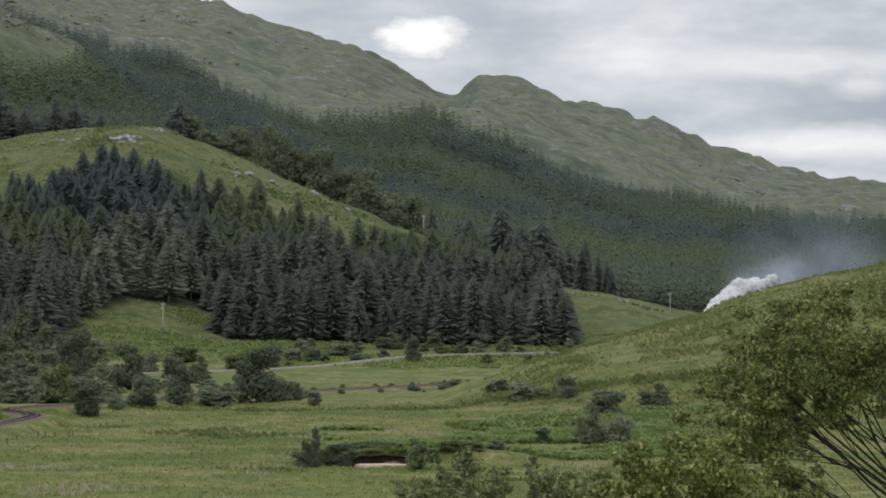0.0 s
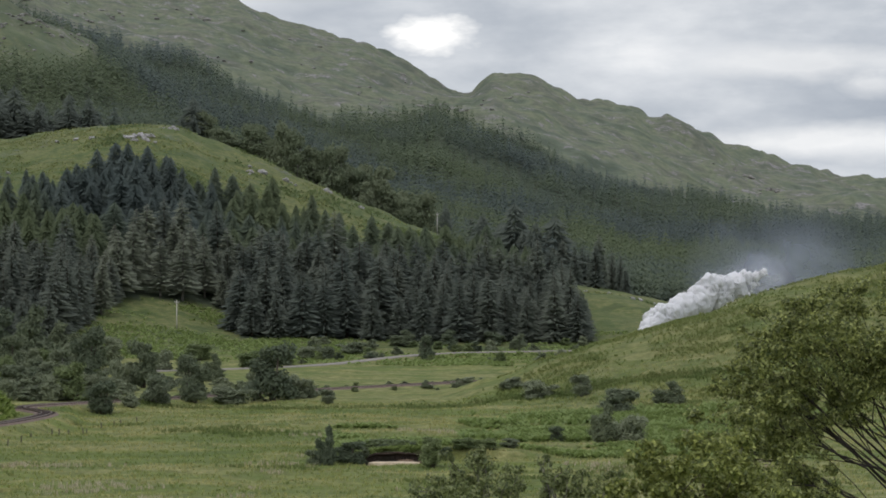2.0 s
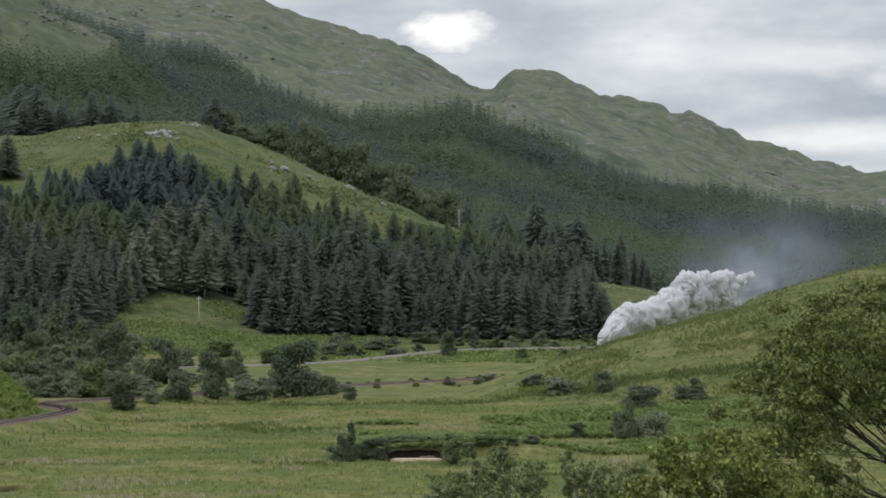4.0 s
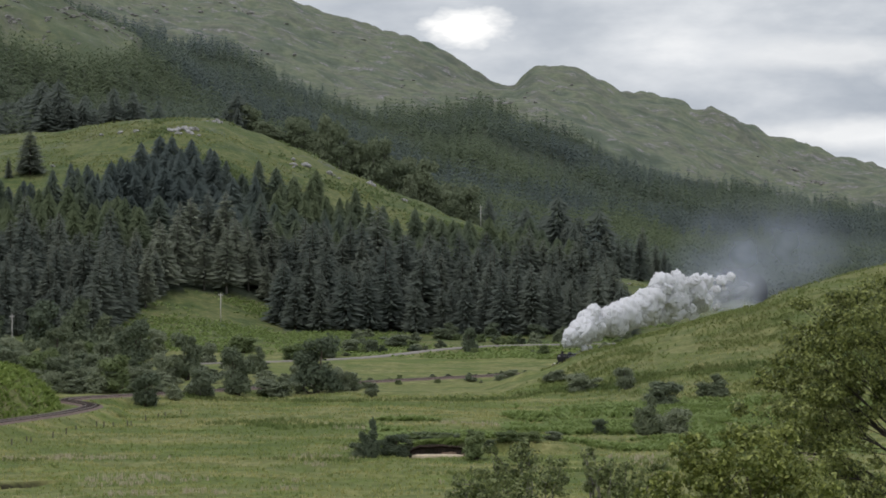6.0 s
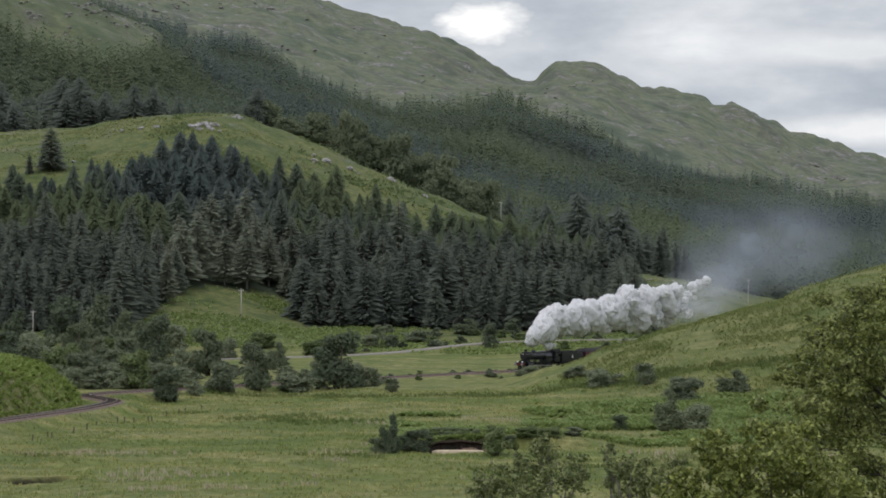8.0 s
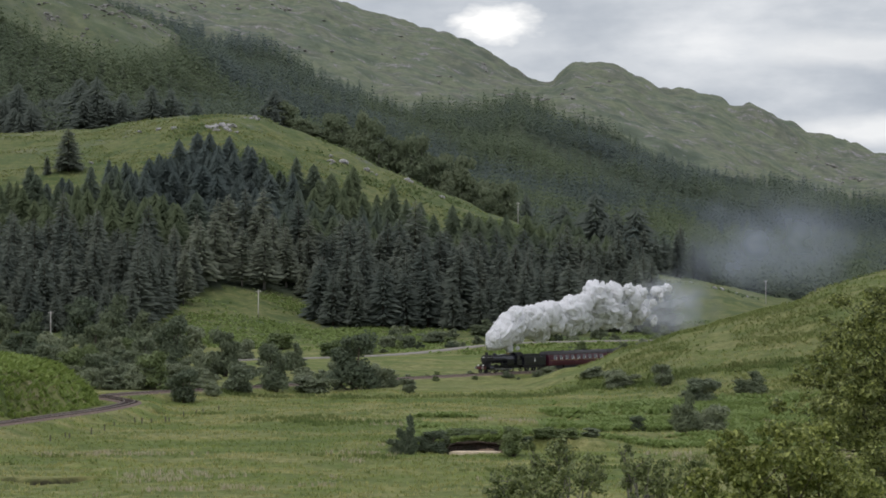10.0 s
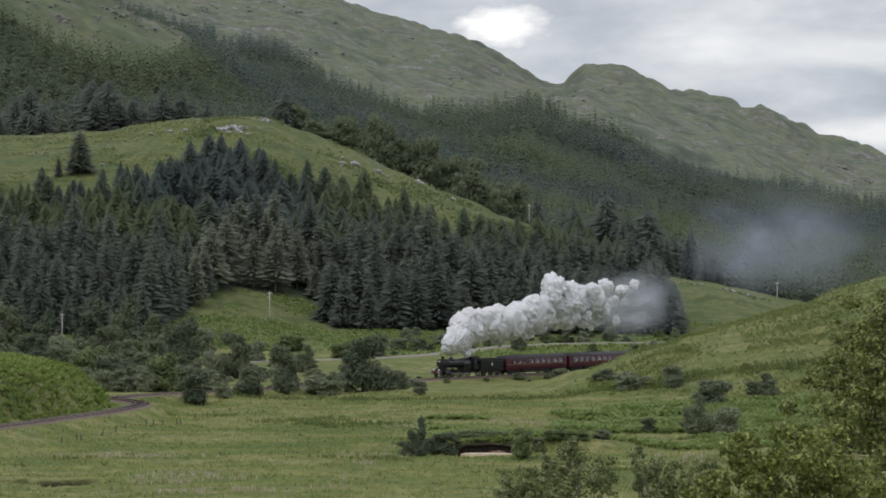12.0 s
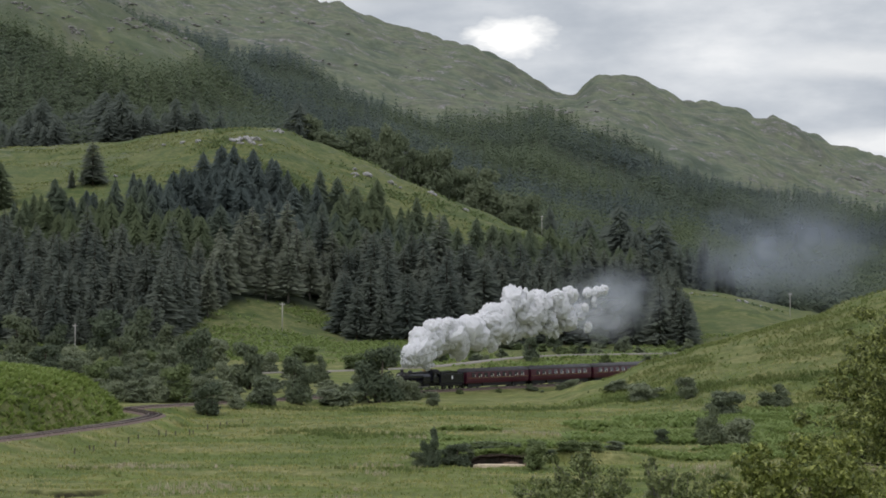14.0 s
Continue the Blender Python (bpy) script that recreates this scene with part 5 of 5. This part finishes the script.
rest = place_spruces(slope_wood(), SPRUCES, PINES)
for ob in SPRUCES + PINES:
    for o in (*ob.children_recursive, ob):
        bpy.data.objects.remove(o)
plantation = wood_mat()
rng = np.random.default_rng(9)
if len(rest):
    rest_at = np.array(rest)
    rest_deg = bearing(rest_at[:, 0], rest_at[:, 1])
    rest_larch = np.clip(1.1 * (1 - step(-10.9, -10.0, rest_deg)) * step(-0.5, 0.2, rough(rest_at[:, 0], rest_at[:, 1], 50, 2, 64)) + 0.9 * step(0.15, 0.55, rough(rest_at[:, 0], rest_at[:, 1], 34, 2, 65)), 0, 1)
    rest_high = rng.uniform(6.0, 18.0, len(rest)) * (1 + 0.25 * rough(rest_at[:, 0], rest_at[:, 1], 30, 2, 67))
    rest_high = np.minimum(rest_high, 16.5)
    wood_mass("spruce_wood", "dense dark spruce wood climbing the knoll", np.array(rest), rest_high, plantation, 34, 18, rest_larch, seed=4, girth=1.15)
spots = plantation_spots()
sr, sb = np.hypot(spots[:, 0], spots[:, 1]), bearing(spots[:, 0], spots[:, 1])
tall = rng.uniform(11, 18, len(spots)) * np.where(rough(spots[:, 0], spots[:, 1], 150, 2, 61) > 0.3, 0.8, 1.1)
larch = np.clip(step(-0.3, 0.4, rough(spots[:, 0], spots[:, 1], 130, 3, 62)) * step(1150, 1300, sr) * (1 - step(1500, 1800, sr)) * (0.3 + 0.7 * step(-8, -6.5, sb)) + 0.5 * step(0.2, 0.8, rough(spots[:, 0], spots[:, 1], 260, 2, 63)) + step(-6.8, -5.6, sb) * (1 - step(-1.4, -0.6, sb)) * (1 - step(1250, 1420, sr)), 0, 1) * 0.9
# tall old spruces along the near edge of the plantation, behind the knoll
eb = rng.uniform(-15, 2.6, 900)
er = along(KNOLL, eb, 1) + 38 + rng.uniform(0, 1, 900) ** 1.4 * 120
ex, ey = er * np.sin(np.radians(eb)), er * np.cos(np.radians(eb))
clump = rough(ex, ey, 45, 3, 66) + rng.normal(0, 0.15, 900)
keep = []
open_edge = (eb > -6.4) & (eb < -1.3)
for i in np.flatnonzero((clump > -0.05) & ~open_edge):
    if all((ex[i] - ex[j]) ** 2 + (ey[i] - ey[j]) ** 2 > 30 for j in keep):
        keep.append(i)
edge_high = rng.uniform(9, 25, len(keep)) * (1 + 0.25 * rough(ex[keep], ey[keep], 40, 2, 68))
wood_mass("edge_spruces", "tall ragged dark spruces along the edge of the plantation", np.stack([ex[keep], ey[keep]], 1), edge_high, needles, 24, 17, seed=8, girth=1.35)
wood_mass("conifer_plantation", "wide conifer plantation covering the hillside", spots, tall, plantation, 7, 6, larch)

# rounded broadleaf trees where the plantation meets the knoll's far side
olive_leaves = leaf_mat("birch_leaves", (0.148, 0.182, 0.104), (0.250, 0.282, 0.166), 0.4, 0.75, 0.35)
BIRCHES = [make_bush("birch_tree", 81 + i, "rounded olive-green birch at the edge of the plantation", pale_bark, olive_leaves, 3200, 0.045, category="tree") for i in range(3)]
for b_ in BIRCHES:
    tagged(b_, group="birches behind the knoll")
edge = random.Random(33)
for i in range(64):
    deg = -6.9 + 6.1 * (i + edge.random()) / 64
    far = float(along(KNOLL, deg, 1)) + 30 + 75 * edge.random() ** 1.3
    x, y, wide = far * math.sin(radians(deg)), far * math.cos(radians(deg)), edge.uniform(9, 16)
    place(edge.choice(BIRCHES), x, y, wide, wide * edge.uniform(0.9, 1.5) * (0.6 if deg < -5.4 else 1.0))
for ob in BIRCHES:
    for o in (*ob.children_recursive, ob):
        bpy.data.objects.remove(o)

# ---- the train ----
black = plain_mat("black_paint", (0.014, 0.014, 0.019), 0.2, vary=0.3, spec=0.6)
smoke_black = plain_mat("sooty_iron", (0.022, 0.021, 0.020), 0.75, vary=0.35)
steel = plain_mat("steel", (0.35, 0.34, 0.33), 0.4, 0.8)
brass = plain_mat("brass", (0.45, 0.30, 0.10), 0.35, 0.9)
red = plain_mat("red_paint", (0.090, 0.020, 0.018), 0.5)
white = plain_mat("white_paint", (0.75, 0.74, 0.70), 0.6, vary=0.1)
maroon = plain_mat("maroon_paint", (0.074, 0.012, 0.025), 0.35, vary=0.2, spec=0.5)
roofing = plain_mat("roof_grey", (0.10, 0.095, 0.095), 0.8, vary=0.25)
coal = plain_mat("coal", (0.015, 0.015, 0.016), 0.45)
cream = plain_mat("lining", (0.45, 0.33, 0.12), 0.6)
glass = Mat("window_glass", 0.06, 0, 0.6).colour((0.05, 0.05, 0.055)).m
engine = build_engine(black, smoke_black, steel, brass, red, glass, white)
tender = build_tender(black, smoke_black, coal, white, steel)
COACH_WHEEL.append(wheel_mesh(0.5, smoke_black, steel, 8))
coach = build_coach(maroon, roofing, glass, smoke_black, cream, steel, plain_mat("window_rim", (0.10, 0.02, 0.02), 0.5), plain_mat("linen", (0.62, 0.58, 0.50), 0.9, vary=0.15))
coach.scale = (1.04, 1.0, 1.06)
engine.scale = tender.scale = (1.06, 1.08, 1.08)
coaches = [coach] + [copy_thing(coach, Matrix()) for _ in range(3)]
for c in coaches:
    for o in c.children:
        if o.name.startswith("coach_wheel"):
            WHEELS.append((o, o.location.x, o.location.y, 0.5))

steam = steam_mat()
PUFFS = [puff_mesh(i, steam, 4) for i in range(6)]
LITTLE = [puff_mesh(i + 7, steam, 4, 1.2) for i in range(6)]
RAGS = [puff_mesh(i + 21, steam, 4, 2.5) for i in range(6)]
plume = thing("steam_plume", "billowing white steam trailing back from the chimney", "steam")
PIECES = []
prng = random.Random(77)
for i in range(300):
    a = 0.90 * ((i + prng.random()) / 300) ** 1.05
    tail = float(step(0.5, 0.86, a))
    small = prng.random() < 0.42 + 0.58 * tail
    if prng.random() < 0.72 * tail:
        continue
    r = prng.uniform(0.24, 0.46) * (1 - 0.6 * tail) if small else prng.uniform(0.45, 0.68)
    ob = put("puff", prng.choice(RAGS if a > 0.52 and small else LITTLE if small else PUFFS), plume)
    r *= (0.45 + 3.1 * min(1, a / 0.24) ** 0.8) * (1.45 if a > 0.52 and small else 1.0)
    r *= 0.97 + 0.75 * noise.noise(Vector((a * 17, 3.1, 0.4)))
    ob.scale = (r * prng.uniform(0.9, 1.25), r, r * prng.uniform(0.8, 1.05))
    rim = prng.uniform(0.35, 0.82 + 0.3 * tail) if small else prng.random() ** 0.5 * 0.48
    PIECES.append((ob, a, prng.random() * 6.28, rim, prng.random() * 6.28, prng.uniform(3.0, 6.0), prng.uniform(-15, 15)))
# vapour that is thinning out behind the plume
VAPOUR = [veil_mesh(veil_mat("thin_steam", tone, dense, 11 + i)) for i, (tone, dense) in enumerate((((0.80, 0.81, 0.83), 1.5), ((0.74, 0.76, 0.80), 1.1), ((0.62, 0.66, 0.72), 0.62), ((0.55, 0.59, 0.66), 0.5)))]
for i in range(13):
    a = 0.52 + 0.54 * (i + prng.random()) / 13
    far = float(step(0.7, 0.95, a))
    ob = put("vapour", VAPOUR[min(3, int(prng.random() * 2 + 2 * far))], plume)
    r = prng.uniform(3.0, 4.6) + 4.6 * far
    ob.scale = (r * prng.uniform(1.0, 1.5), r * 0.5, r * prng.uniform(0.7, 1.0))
    PIECES.append((ob, a, prng.random() * 6.28, prng.uniform(0.0, 0.75), prng.random() * 6.28, prng.uniform(4.0, 7.0), 0.0))
VALVE = []
for i in range(7):
    ob = put("puff", prng.choice(LITTLE), plume)
    ob.scale = (prng.uniform(0.3, 0.7),) * 3
    VALVE.append((ob, prng.uniform(-0.3, 3.6), prng.uniform(0.0, 1.0), prng.random() * 6.28))
# seconds: (length behind the chimney, height over the rail, half thickness) along the plume
PLUME = {0.0: ((2, 6.0, 0.9), (9, 11.5, 1.5), (15, 15.4, 2.2), (21, 17.6, 2.6), (27, 19.6, 2.2), (36, 21.5, 2.4)),
         3.0: ((0, 6.0, 1.0), (8, 11.3, 3.6), (20, 14.2, 4.2), (32, 16.8, 4.5), (44, 20.0, 3.6), (56, 22.0, 3.0)),
         5.5: ((0, 6.0, 1.0), (10, 9.4, 3.4), (22, 12.4, 3.9), (34, 16.4, 4.9), (48, 17.0, 3.7), (64, 17.2, 2.6)),
         7.0: ((0, 6.0, 1.0), (9, 10.0, 3.9), (26, 10.8, 3.5), (41, 12.9, 4.8), (53, 18.5, 4.8), (68, 18.6, 3.2)),
         8.3: ((0, 5.6, 0.8), (9, 9.4, 3.1), (21, 11.4, 3.6), (36, 12.0, 3.6), (50, 12.6, 3.6), (70, 18.0, 3.6)),
         10.7: ((0, 5.6, 0.8), (7, 8.8, 3.3), (22, 11.4, 3.8), (38, 13.6, 4.3), (51, 13.8, 4.4), (66, 12.4, 3.6)),
         14.0: ((0, 5.6, 0.8), (7.5, 8.9, 3.5), (22.5, 11.4, 3.9), (38, 14.6, 4.4), (53, 15.4, 4.3), (72, 18.4, 4.4))}


def plume_at(t, a):
    """Length back, height and half thickness a share a along the plume."""
    keys = sorted(PLUME)
    shape = [[float(np.interp(t, keys, [PLUME[k][i][j] for k in keys])) for j in range(3)] for i in range(6)]
    at = np.linspace(0, 1, 6)
    return [float(np.interp(min(a, 1.0), at, [n[j] for n in shape])) for j in range(3)]


VEIL_DATA = [(-10, 640, 30, 21, 17, 0.40), (3, 655, 31, 23, 18, 0.36), (-17, 630, 25, 17, 15, 0.34), (16, 670, 27, 26, 16, 0.30)]
VEILS = []
smoke_bank = thing("drifting_smoke", "thin blue-grey smoke hanging over the cutting", "smoke")
for i, (x, y, z, wx, wz, dense) in enumerate(VEIL_DATA):
    ob = put("veil", veil_mesh(veil_mat("thin_smoke", (0.45, 0.49, 0.58), dense * 1.9, i + 1)), smoke_bank)
    ob.scale = (wx, wx * 0.4, wz)
    VEILS.append((ob, x, y, z))


# ---- valley plants ----
UNIT = {"d": [make_bush("alder_bush", 31 + i, "dark green round alder bush on the valley floor", bark, dark_leaves, 4200, 0.040) for i in range(3)],
        "w": [make_bush("willow_bush", 41 + i, "soft grey-green willow bush in rough grass", pale_bark, shrub_leaves, 4200, 0.040) for i in range(3)],
        "f": [make_bush("bramble_bush", 51 + i, "low fresh green bush in bracken", bark, bramble_leaves, 3600, 0.042) for i in range(2)]}
LOW = {"d": make_bush("alder_bush", 71, "small dark green bush beside the railway and road", bark, dark_leaves, 1200, 0.07),
       "w": make_bush("willow_bush", 72, "small grey-green bush in rough grass", pale_bark, shrub_leaves, 1200, 0.07),
       "f": make_bush("bramble_bush", 73, "low fresh green scrub in bracken", bark, bramble_leaves, 1200, 0.07)}
for i, (kind, x, y, wide, high) in enumerate(BUSHES):
    place(UNIT[kind][i % len(UNIT[kind])], x, y, wide * 1.12, high * 1.08)
scrub = random.Random(88)
for x, y, kind, wide, high in ((-10.9, 270.6, "d", 2.4, 1.2), (-8.9, 271.6, "d", 2.0, 0.8), (-7.0, 271.8, "f", 2.6, 0.8), (-5.2, 271.6, "d", 2.0, 0.7), (-3.0, 270.0, "f", 3.0, 1.5),
                               (-1.2, 269.6, "d", 2.2, 1.3), (0.8, 270.4, "f", 3.4, 1.3), (3.4, 272.0, "f", 3.6, 1.2), (6.4, 274.0, "w", 3.2, 1.2)):
    place(UNIT[kind][0], x, y, wide, high)
for _ in range(150):
    x, y = scrub.uniform(-150, -28), scrub.uniform(415, 605)
    edge = -28 - (y - 415) * 0.28
    if x > edge or x / y < -0.262 or near_line(LINE, np.array([x]), np.array([y]))[0][0] < 6 or near_line(ROADLINE, np.array([x]), np.array([y]))[0][0] < 8:
        continue
    if x / y > -0.158:
        if scrub.random() < 0.6:
            continue
        wide = scrub.uniform(2.0, 4.0)
        place(scrub.choice(UNIT["w"]), x, y, wide, wide * scrub.uniform(0.4, 0.6))
        continue
    wide = scrub.uniform(3.0, 8.0)
    kind = scrub.choice("dwwdf")
    place(scrub.choice(UNIT[kind]), x, y, wide, wide * scrub.uniform(0.5, 0.95))
for _ in range(85):
    x, y = scrub.uniform(-92, -24), scrub.uniform(408, 560)
    if x > -24 - (y - 408) * 0.26 or near_line(LINE, np.array([x]), np.array([y]))[0][0] < 5.5 or near_line(ROADLINE, np.array([x]), np.array([y]))[0][0] < 6:
        continue
    wide = scrub.uniform(2.5, 6.0)
    place(LOW[scrub.choice("wwwdf")], x, y, wide, wide * scrub.uniform(0.28, 0.5))
for _ in range(90):
    x, y = scrub.uniform(-45, 75), scrub.uniform(600, 682)
    if near_line(ROADLINE, np.array([x]), np.array([y]))[0][0] < 6 or wooded(np.array([x]), np.array([y]))[0] > 0.5:
        continue
    wide = scrub.uniform(1.8, 5.0)
    place(LOW[scrub.choice("dwf")], x, y, wide, wide * scrub.uniform(0.4, 0.75))
sides = side_of(LINE)
for i in range(95):
    k = scrub.randint(880, 1110)
    gap = scrub.choice((-1, 1, 1, 1)) * scrub.uniform(4.2, 8.0)
    x, y = LINE[k][0] + sides[k][0] * gap, LINE[k][1] + sides[k][1] * gap
    wide = scrub.uniform(1.0, 2.4)
    place(LOW[scrub.choice("dwwf")], x, y, wide, wide * scrub.uniform(0.35, 0.6))
for group in (*UNIT.values(), LOW.values()):
    for ob in group:
        for o in (*ob.children_recursive, ob):
            bpy.data.objects.remove(o)
sow()
stone = plain_mat("grey_stone", (0.36, 0.35, 0.33), 0.95, vary=0.4, scale=0.8)
build_boulders(stone)
rock_outcrops(plain_mat("outcrop_rock", (0.22, 0.215, 0.19), 0.95, vary=0.45, scale=0.3))
pole_wood = plain_mat("pole_wood", (0.52, 0.49, 0.44), 0.9, vary=0.25)
pole = build_pole(pole_wood, white)
for x, y, turn in ((-7.8, 925.0, 30), (78.6, 788.9, 15), (-130.6, 607.4, 40)):
    copy_thing(pole, pose(x, y, land_at(x, y), 0, 0, turn))
pole.matrix_basis = pose(-82.8, 674.2, land_at(-82.8, 674.2), 0, 0, 20)
post = build_fence_post(plain_mat("fence_wood", (0.10, 0.085, 0.07), 0.9))
for px, py in zip(np.linspace(-61, -50, 15), np.linspace(283, 352, 15) + 3.0 * np.sin(np.arange(15) * 2.3)):
    ob = new("fence_post", post)
    ob.matrix_basis = pose(px, py + 2 * math.sin(px * 7), land_at(px, py) - 0.3, 3 * math.sin(py), 4 * math.cos(py * 3), 20)
    tagged(ob, "short weathered fence post leaning in meadow grass", "fence post", "old fence posts")
# the stream's undercut earth bank, slumped turf and pale shingle
earth = plain_mat("wet_earth", (0.050, 0.036, 0.026), 0.95, vary=0.45, scale=1.6)
bm = bmesh.new()
sections = []
for i in range(41):
    x = -3.9 + 7.8 * i / 40
    n1, n2 = noise.noise(Vector((x * 0.9, 1.3, 0))), noise.noise(Vector((x * 2.9, 7.7, 0)))
    end = 1 - abs(x / 3.9) ** 6
    top = (1.5 + 0.12 * n1 + 0.10 * n2) * end
    lip = (-0.40 - 0.25 * n2) * end
    sections.append([(x, 1.8, -0.1), (x, 0.3 * n1 + 0.1, -0.1), (x, 0.5 + 0.3 * n2, top * 0.35), (x, 0.65 + 0.25 * n1, top * 0.7), (x, lip + 0.3, top * 0.9), (x, lip + 0.35, top), (x, 1.8, top - 0.1)])
loft(bm, sections)
bmesh.ops.recalc_face_normals(bm, faces=bm.faces)
mesh = bpy.data.meshes.new("earth_bank")
bm.to_mesh(mesh)
bm.free()
mesh.materials.append(earth)
ob = new("earth_bank", mesh)
ob.matrix_basis = pose(-7.2, 269.0, -0.45)
tagged(ob, "undercut bank of dark bare earth above the stream", "bank")
for x, y, sx_, sy_, sz_, turn in ((-6.0, 268.9, 1.25, 0.5, 0.55, 8), (-8.3, 268.7, 0.55, 0.4, 0.26, -15), (-4.0, 268.5, 0.7, 0.5, 0.45, 25)):
    ob = new("slumped_turf", boulder_mesh(int(x * -10), plain_mat("dry_earth", (0.17, 0.120, 0.080), 0.95, vary=0.35, scale=2.0)))
    ob.matrix_basis = pose(x, y, -0.2, 0, 0, turn) @ Matrix.Diagonal((sx_, sy_, sz_ * 1.4, 1))
    tagged(ob, "brown block of slumped earth under the stream bank", "earth", "slumped earth blocks")
bm = bmesh.new()
rim = [(2.9 * math.cos(a) * (1 + 0.15 * math.sin(3 * a)), 0.55 * math.sin(a), 0) for a in np.linspace(0, 6.283, 25)[:-1]]
loft(bm, [[(x, y, -0.3) for x, y, z in rim], [(x * 0.97, y * 0.95, 0.05) for x, y, z in rim], [(x * 0.8, y * 0.7, 0.16) for x, y, z in rim]])
mesh = bpy.data.meshes.new("shingle_bar")
bm.to_mesh(mesh)
bm.free()
mesh.materials.append(plain_mat("shingle", (0.58, 0.48, 0.34), 0.95, vary=0.3, scale=3))
ob = new("shingle_bar", mesh)
ob.matrix_basis = pose(-7.3, 267.7, land_at(-7.3, 267.7) + 0.16, 0, 0, 2)
tagged(ob, "pale shingle bar beside the stream bank", "shingle bar")

# ---- the trees beside the viewpoint ----
foot = (12.9, 52.5, land_at(12.9, 52.5))
build_near_tree("alder_tree", "leaning leafy alder with many thin dark stems on the slope", foot, near_blobs(foot, (
    (6.95, -1.25, 0.42), (6.3, -2.3, 0.42), (6.75, -1.9, 0.5), (7.45, -1.0, 0.62), (8.15, -0.75, 0.7), (9.1, -0.35, 0.7), (10.1, -0.15, 0.85), (11.3, -0.3, 1.2), (7.5, -2.0, 0.9), (8.6, -1.7, 1.1), (9.9, -1.75, 1.2),
    (11.3, -2.0, 1.25), (6.75, -2.8, 0.75), (7.6, -3.3, 0.85), (8.9, -2.55, 0.7), (6.3, -3.5, 0.75), (12.6, -0.9, 1.2), (7.2, -4.2, 0.85), (8.1, -4.6, 0.6)), 1.5), 58000, 0.050, dark_bark, fresh_leaves_dark, 61, 0.085, 7, "tree", (-1.1, 0, 3.6))
foot = (5.6, 46.0, land_at(5.6, 46.0))
build_near_tree("rowan_bush", "bright green leafy rowan bush on the slope", foot, near_blobs(foot, (
    (3.9, -3.5, 0.55), (4.8, -3.45, 0.7), (5.7, -3.75, 0.85), (4.3, -4.2, 0.8), (3.3, -4.3, 0.55), (5.2, -4.5, 0.9), (6.3, -4.3, 0.9)), 0.8), 14000, 0.055, bark, fresh_leaves, 62, 0.09, 3, "bush")
foot = (0.6, 60.0, land_at(0.6, 60.0))
build_near_tree("hawthorn_bush", "sparse twiggy hawthorn bush below the viewpoint", foot, near_blobs(foot, (
    (0.15, -4.85, 0.5), (0.75, -4.6, 0.5), (-0.6, -5.3, 0.55), (1.2, -5.2, 0.6), (0.3, -5.5, 0.7), (-1.1, -5.7, 0.4)), 0.8), 5200, 0.055, pale_bark, thorn_leaves, 63, 0.07, 9, "bush")
foot = (2.9, 55.0, land_at(2.9, 55.0))
build_near_tree("hawthorn_bush", "sparse young hawthorn shoots below the viewpoint", foot, near_blobs(foot, (
    (2.35, -4.5, 0.35), (3.0, -4.85, 0.5), (2.1, -4.2, 0.2), (3.6, -4.8, 0.4), (2.6, -5.2, 0.5)), 0.6), 2400, 0.055, pale_bark, thorn_leaves, 64, 0.06, 9, "bush")


def motions():
    times = [i * 0.5 for i in range(29)]
    walk(SKY_DECK, [(0.0, pose(0, 0, 0)), (14.0, pose(0, 0, 0, 0, 0, 0.72))])
    walk(engine, [(t, vehicle_pose(front(t) - 5.6, 3.0)) for t in times])
    walk(tender, [(t, vehicle_pose(front(t) - 5.6 - 10.7, 2.0)) for t in times])
    for i, c in enumerate(coaches):
        walk(c, [(t, vehicle_pose(front(t) - 20.4 - 10.1 - 20.3 * i, 7.0)) for t in times])
    for ob, x, y, r in WHEELS:
        gap = 1 / 10 if r > 0.7 else 1 / 15 if r > 0.49 else 1 / 30
        n = int(round(14 / gap))
        walk(ob, [(k * gap, pose(x, y, r, -math.degrees((front(k * gap) - FRONT_START) / r) % 360)) for k in range(n + 1)])
    for ob, a, turn, rad, phase, period, spin in PIECES:
        rows = []
        for t in times:
            back, lift, half = plume_at(t, a)
            c = on_line(front(t) - 2.4 - back - 6 * max(0.0, a - 1.0))
            w = 6.283 * t / period + phase
            roll = 0.07 * half
            lift += 0.3 * half * noise.noise(Vector((a * 13, t * 0.25, 5.5)))
            x = c.x + half * rad * math.cos(turn) * (0.9 if a > 0.2 else 0.35) + roll * math.cos(w)
            y = c.y + half * rad * math.cos(turn + 1.3) * 0.6
            z = c.z + lift + half * rad * math.sin(turn) + roll * math.sin(w)
            rows.append((t, pose(x, y, z, spin * t, phase * 57 * bool(spin) + spin * t * 0.7, turn * 57 * bool(spin))))
        walk(ob, rows)
    for ob, back, up, phase in VALVE:
        rows = []
        for t in times:
            c = on_line(front(t) - 8.4 - back)
            rows.append((t, pose(c.x + 0.15 * math.sin(2.1 * t + phase), c.y, c.z + 4.1 + up + 0.2 * math.sin(3 * t + phase), 40 * t, 30 * t, 0)))
        walk(ob, rows)
    for ob, x, y, z in VEILS:
        walk(ob, [(t, pose(x + 70 + 38 * math.exp(-t / 4.5) - 0.4 * t, y, z - 3 + 0.45 * t)) for t in times])


motions()
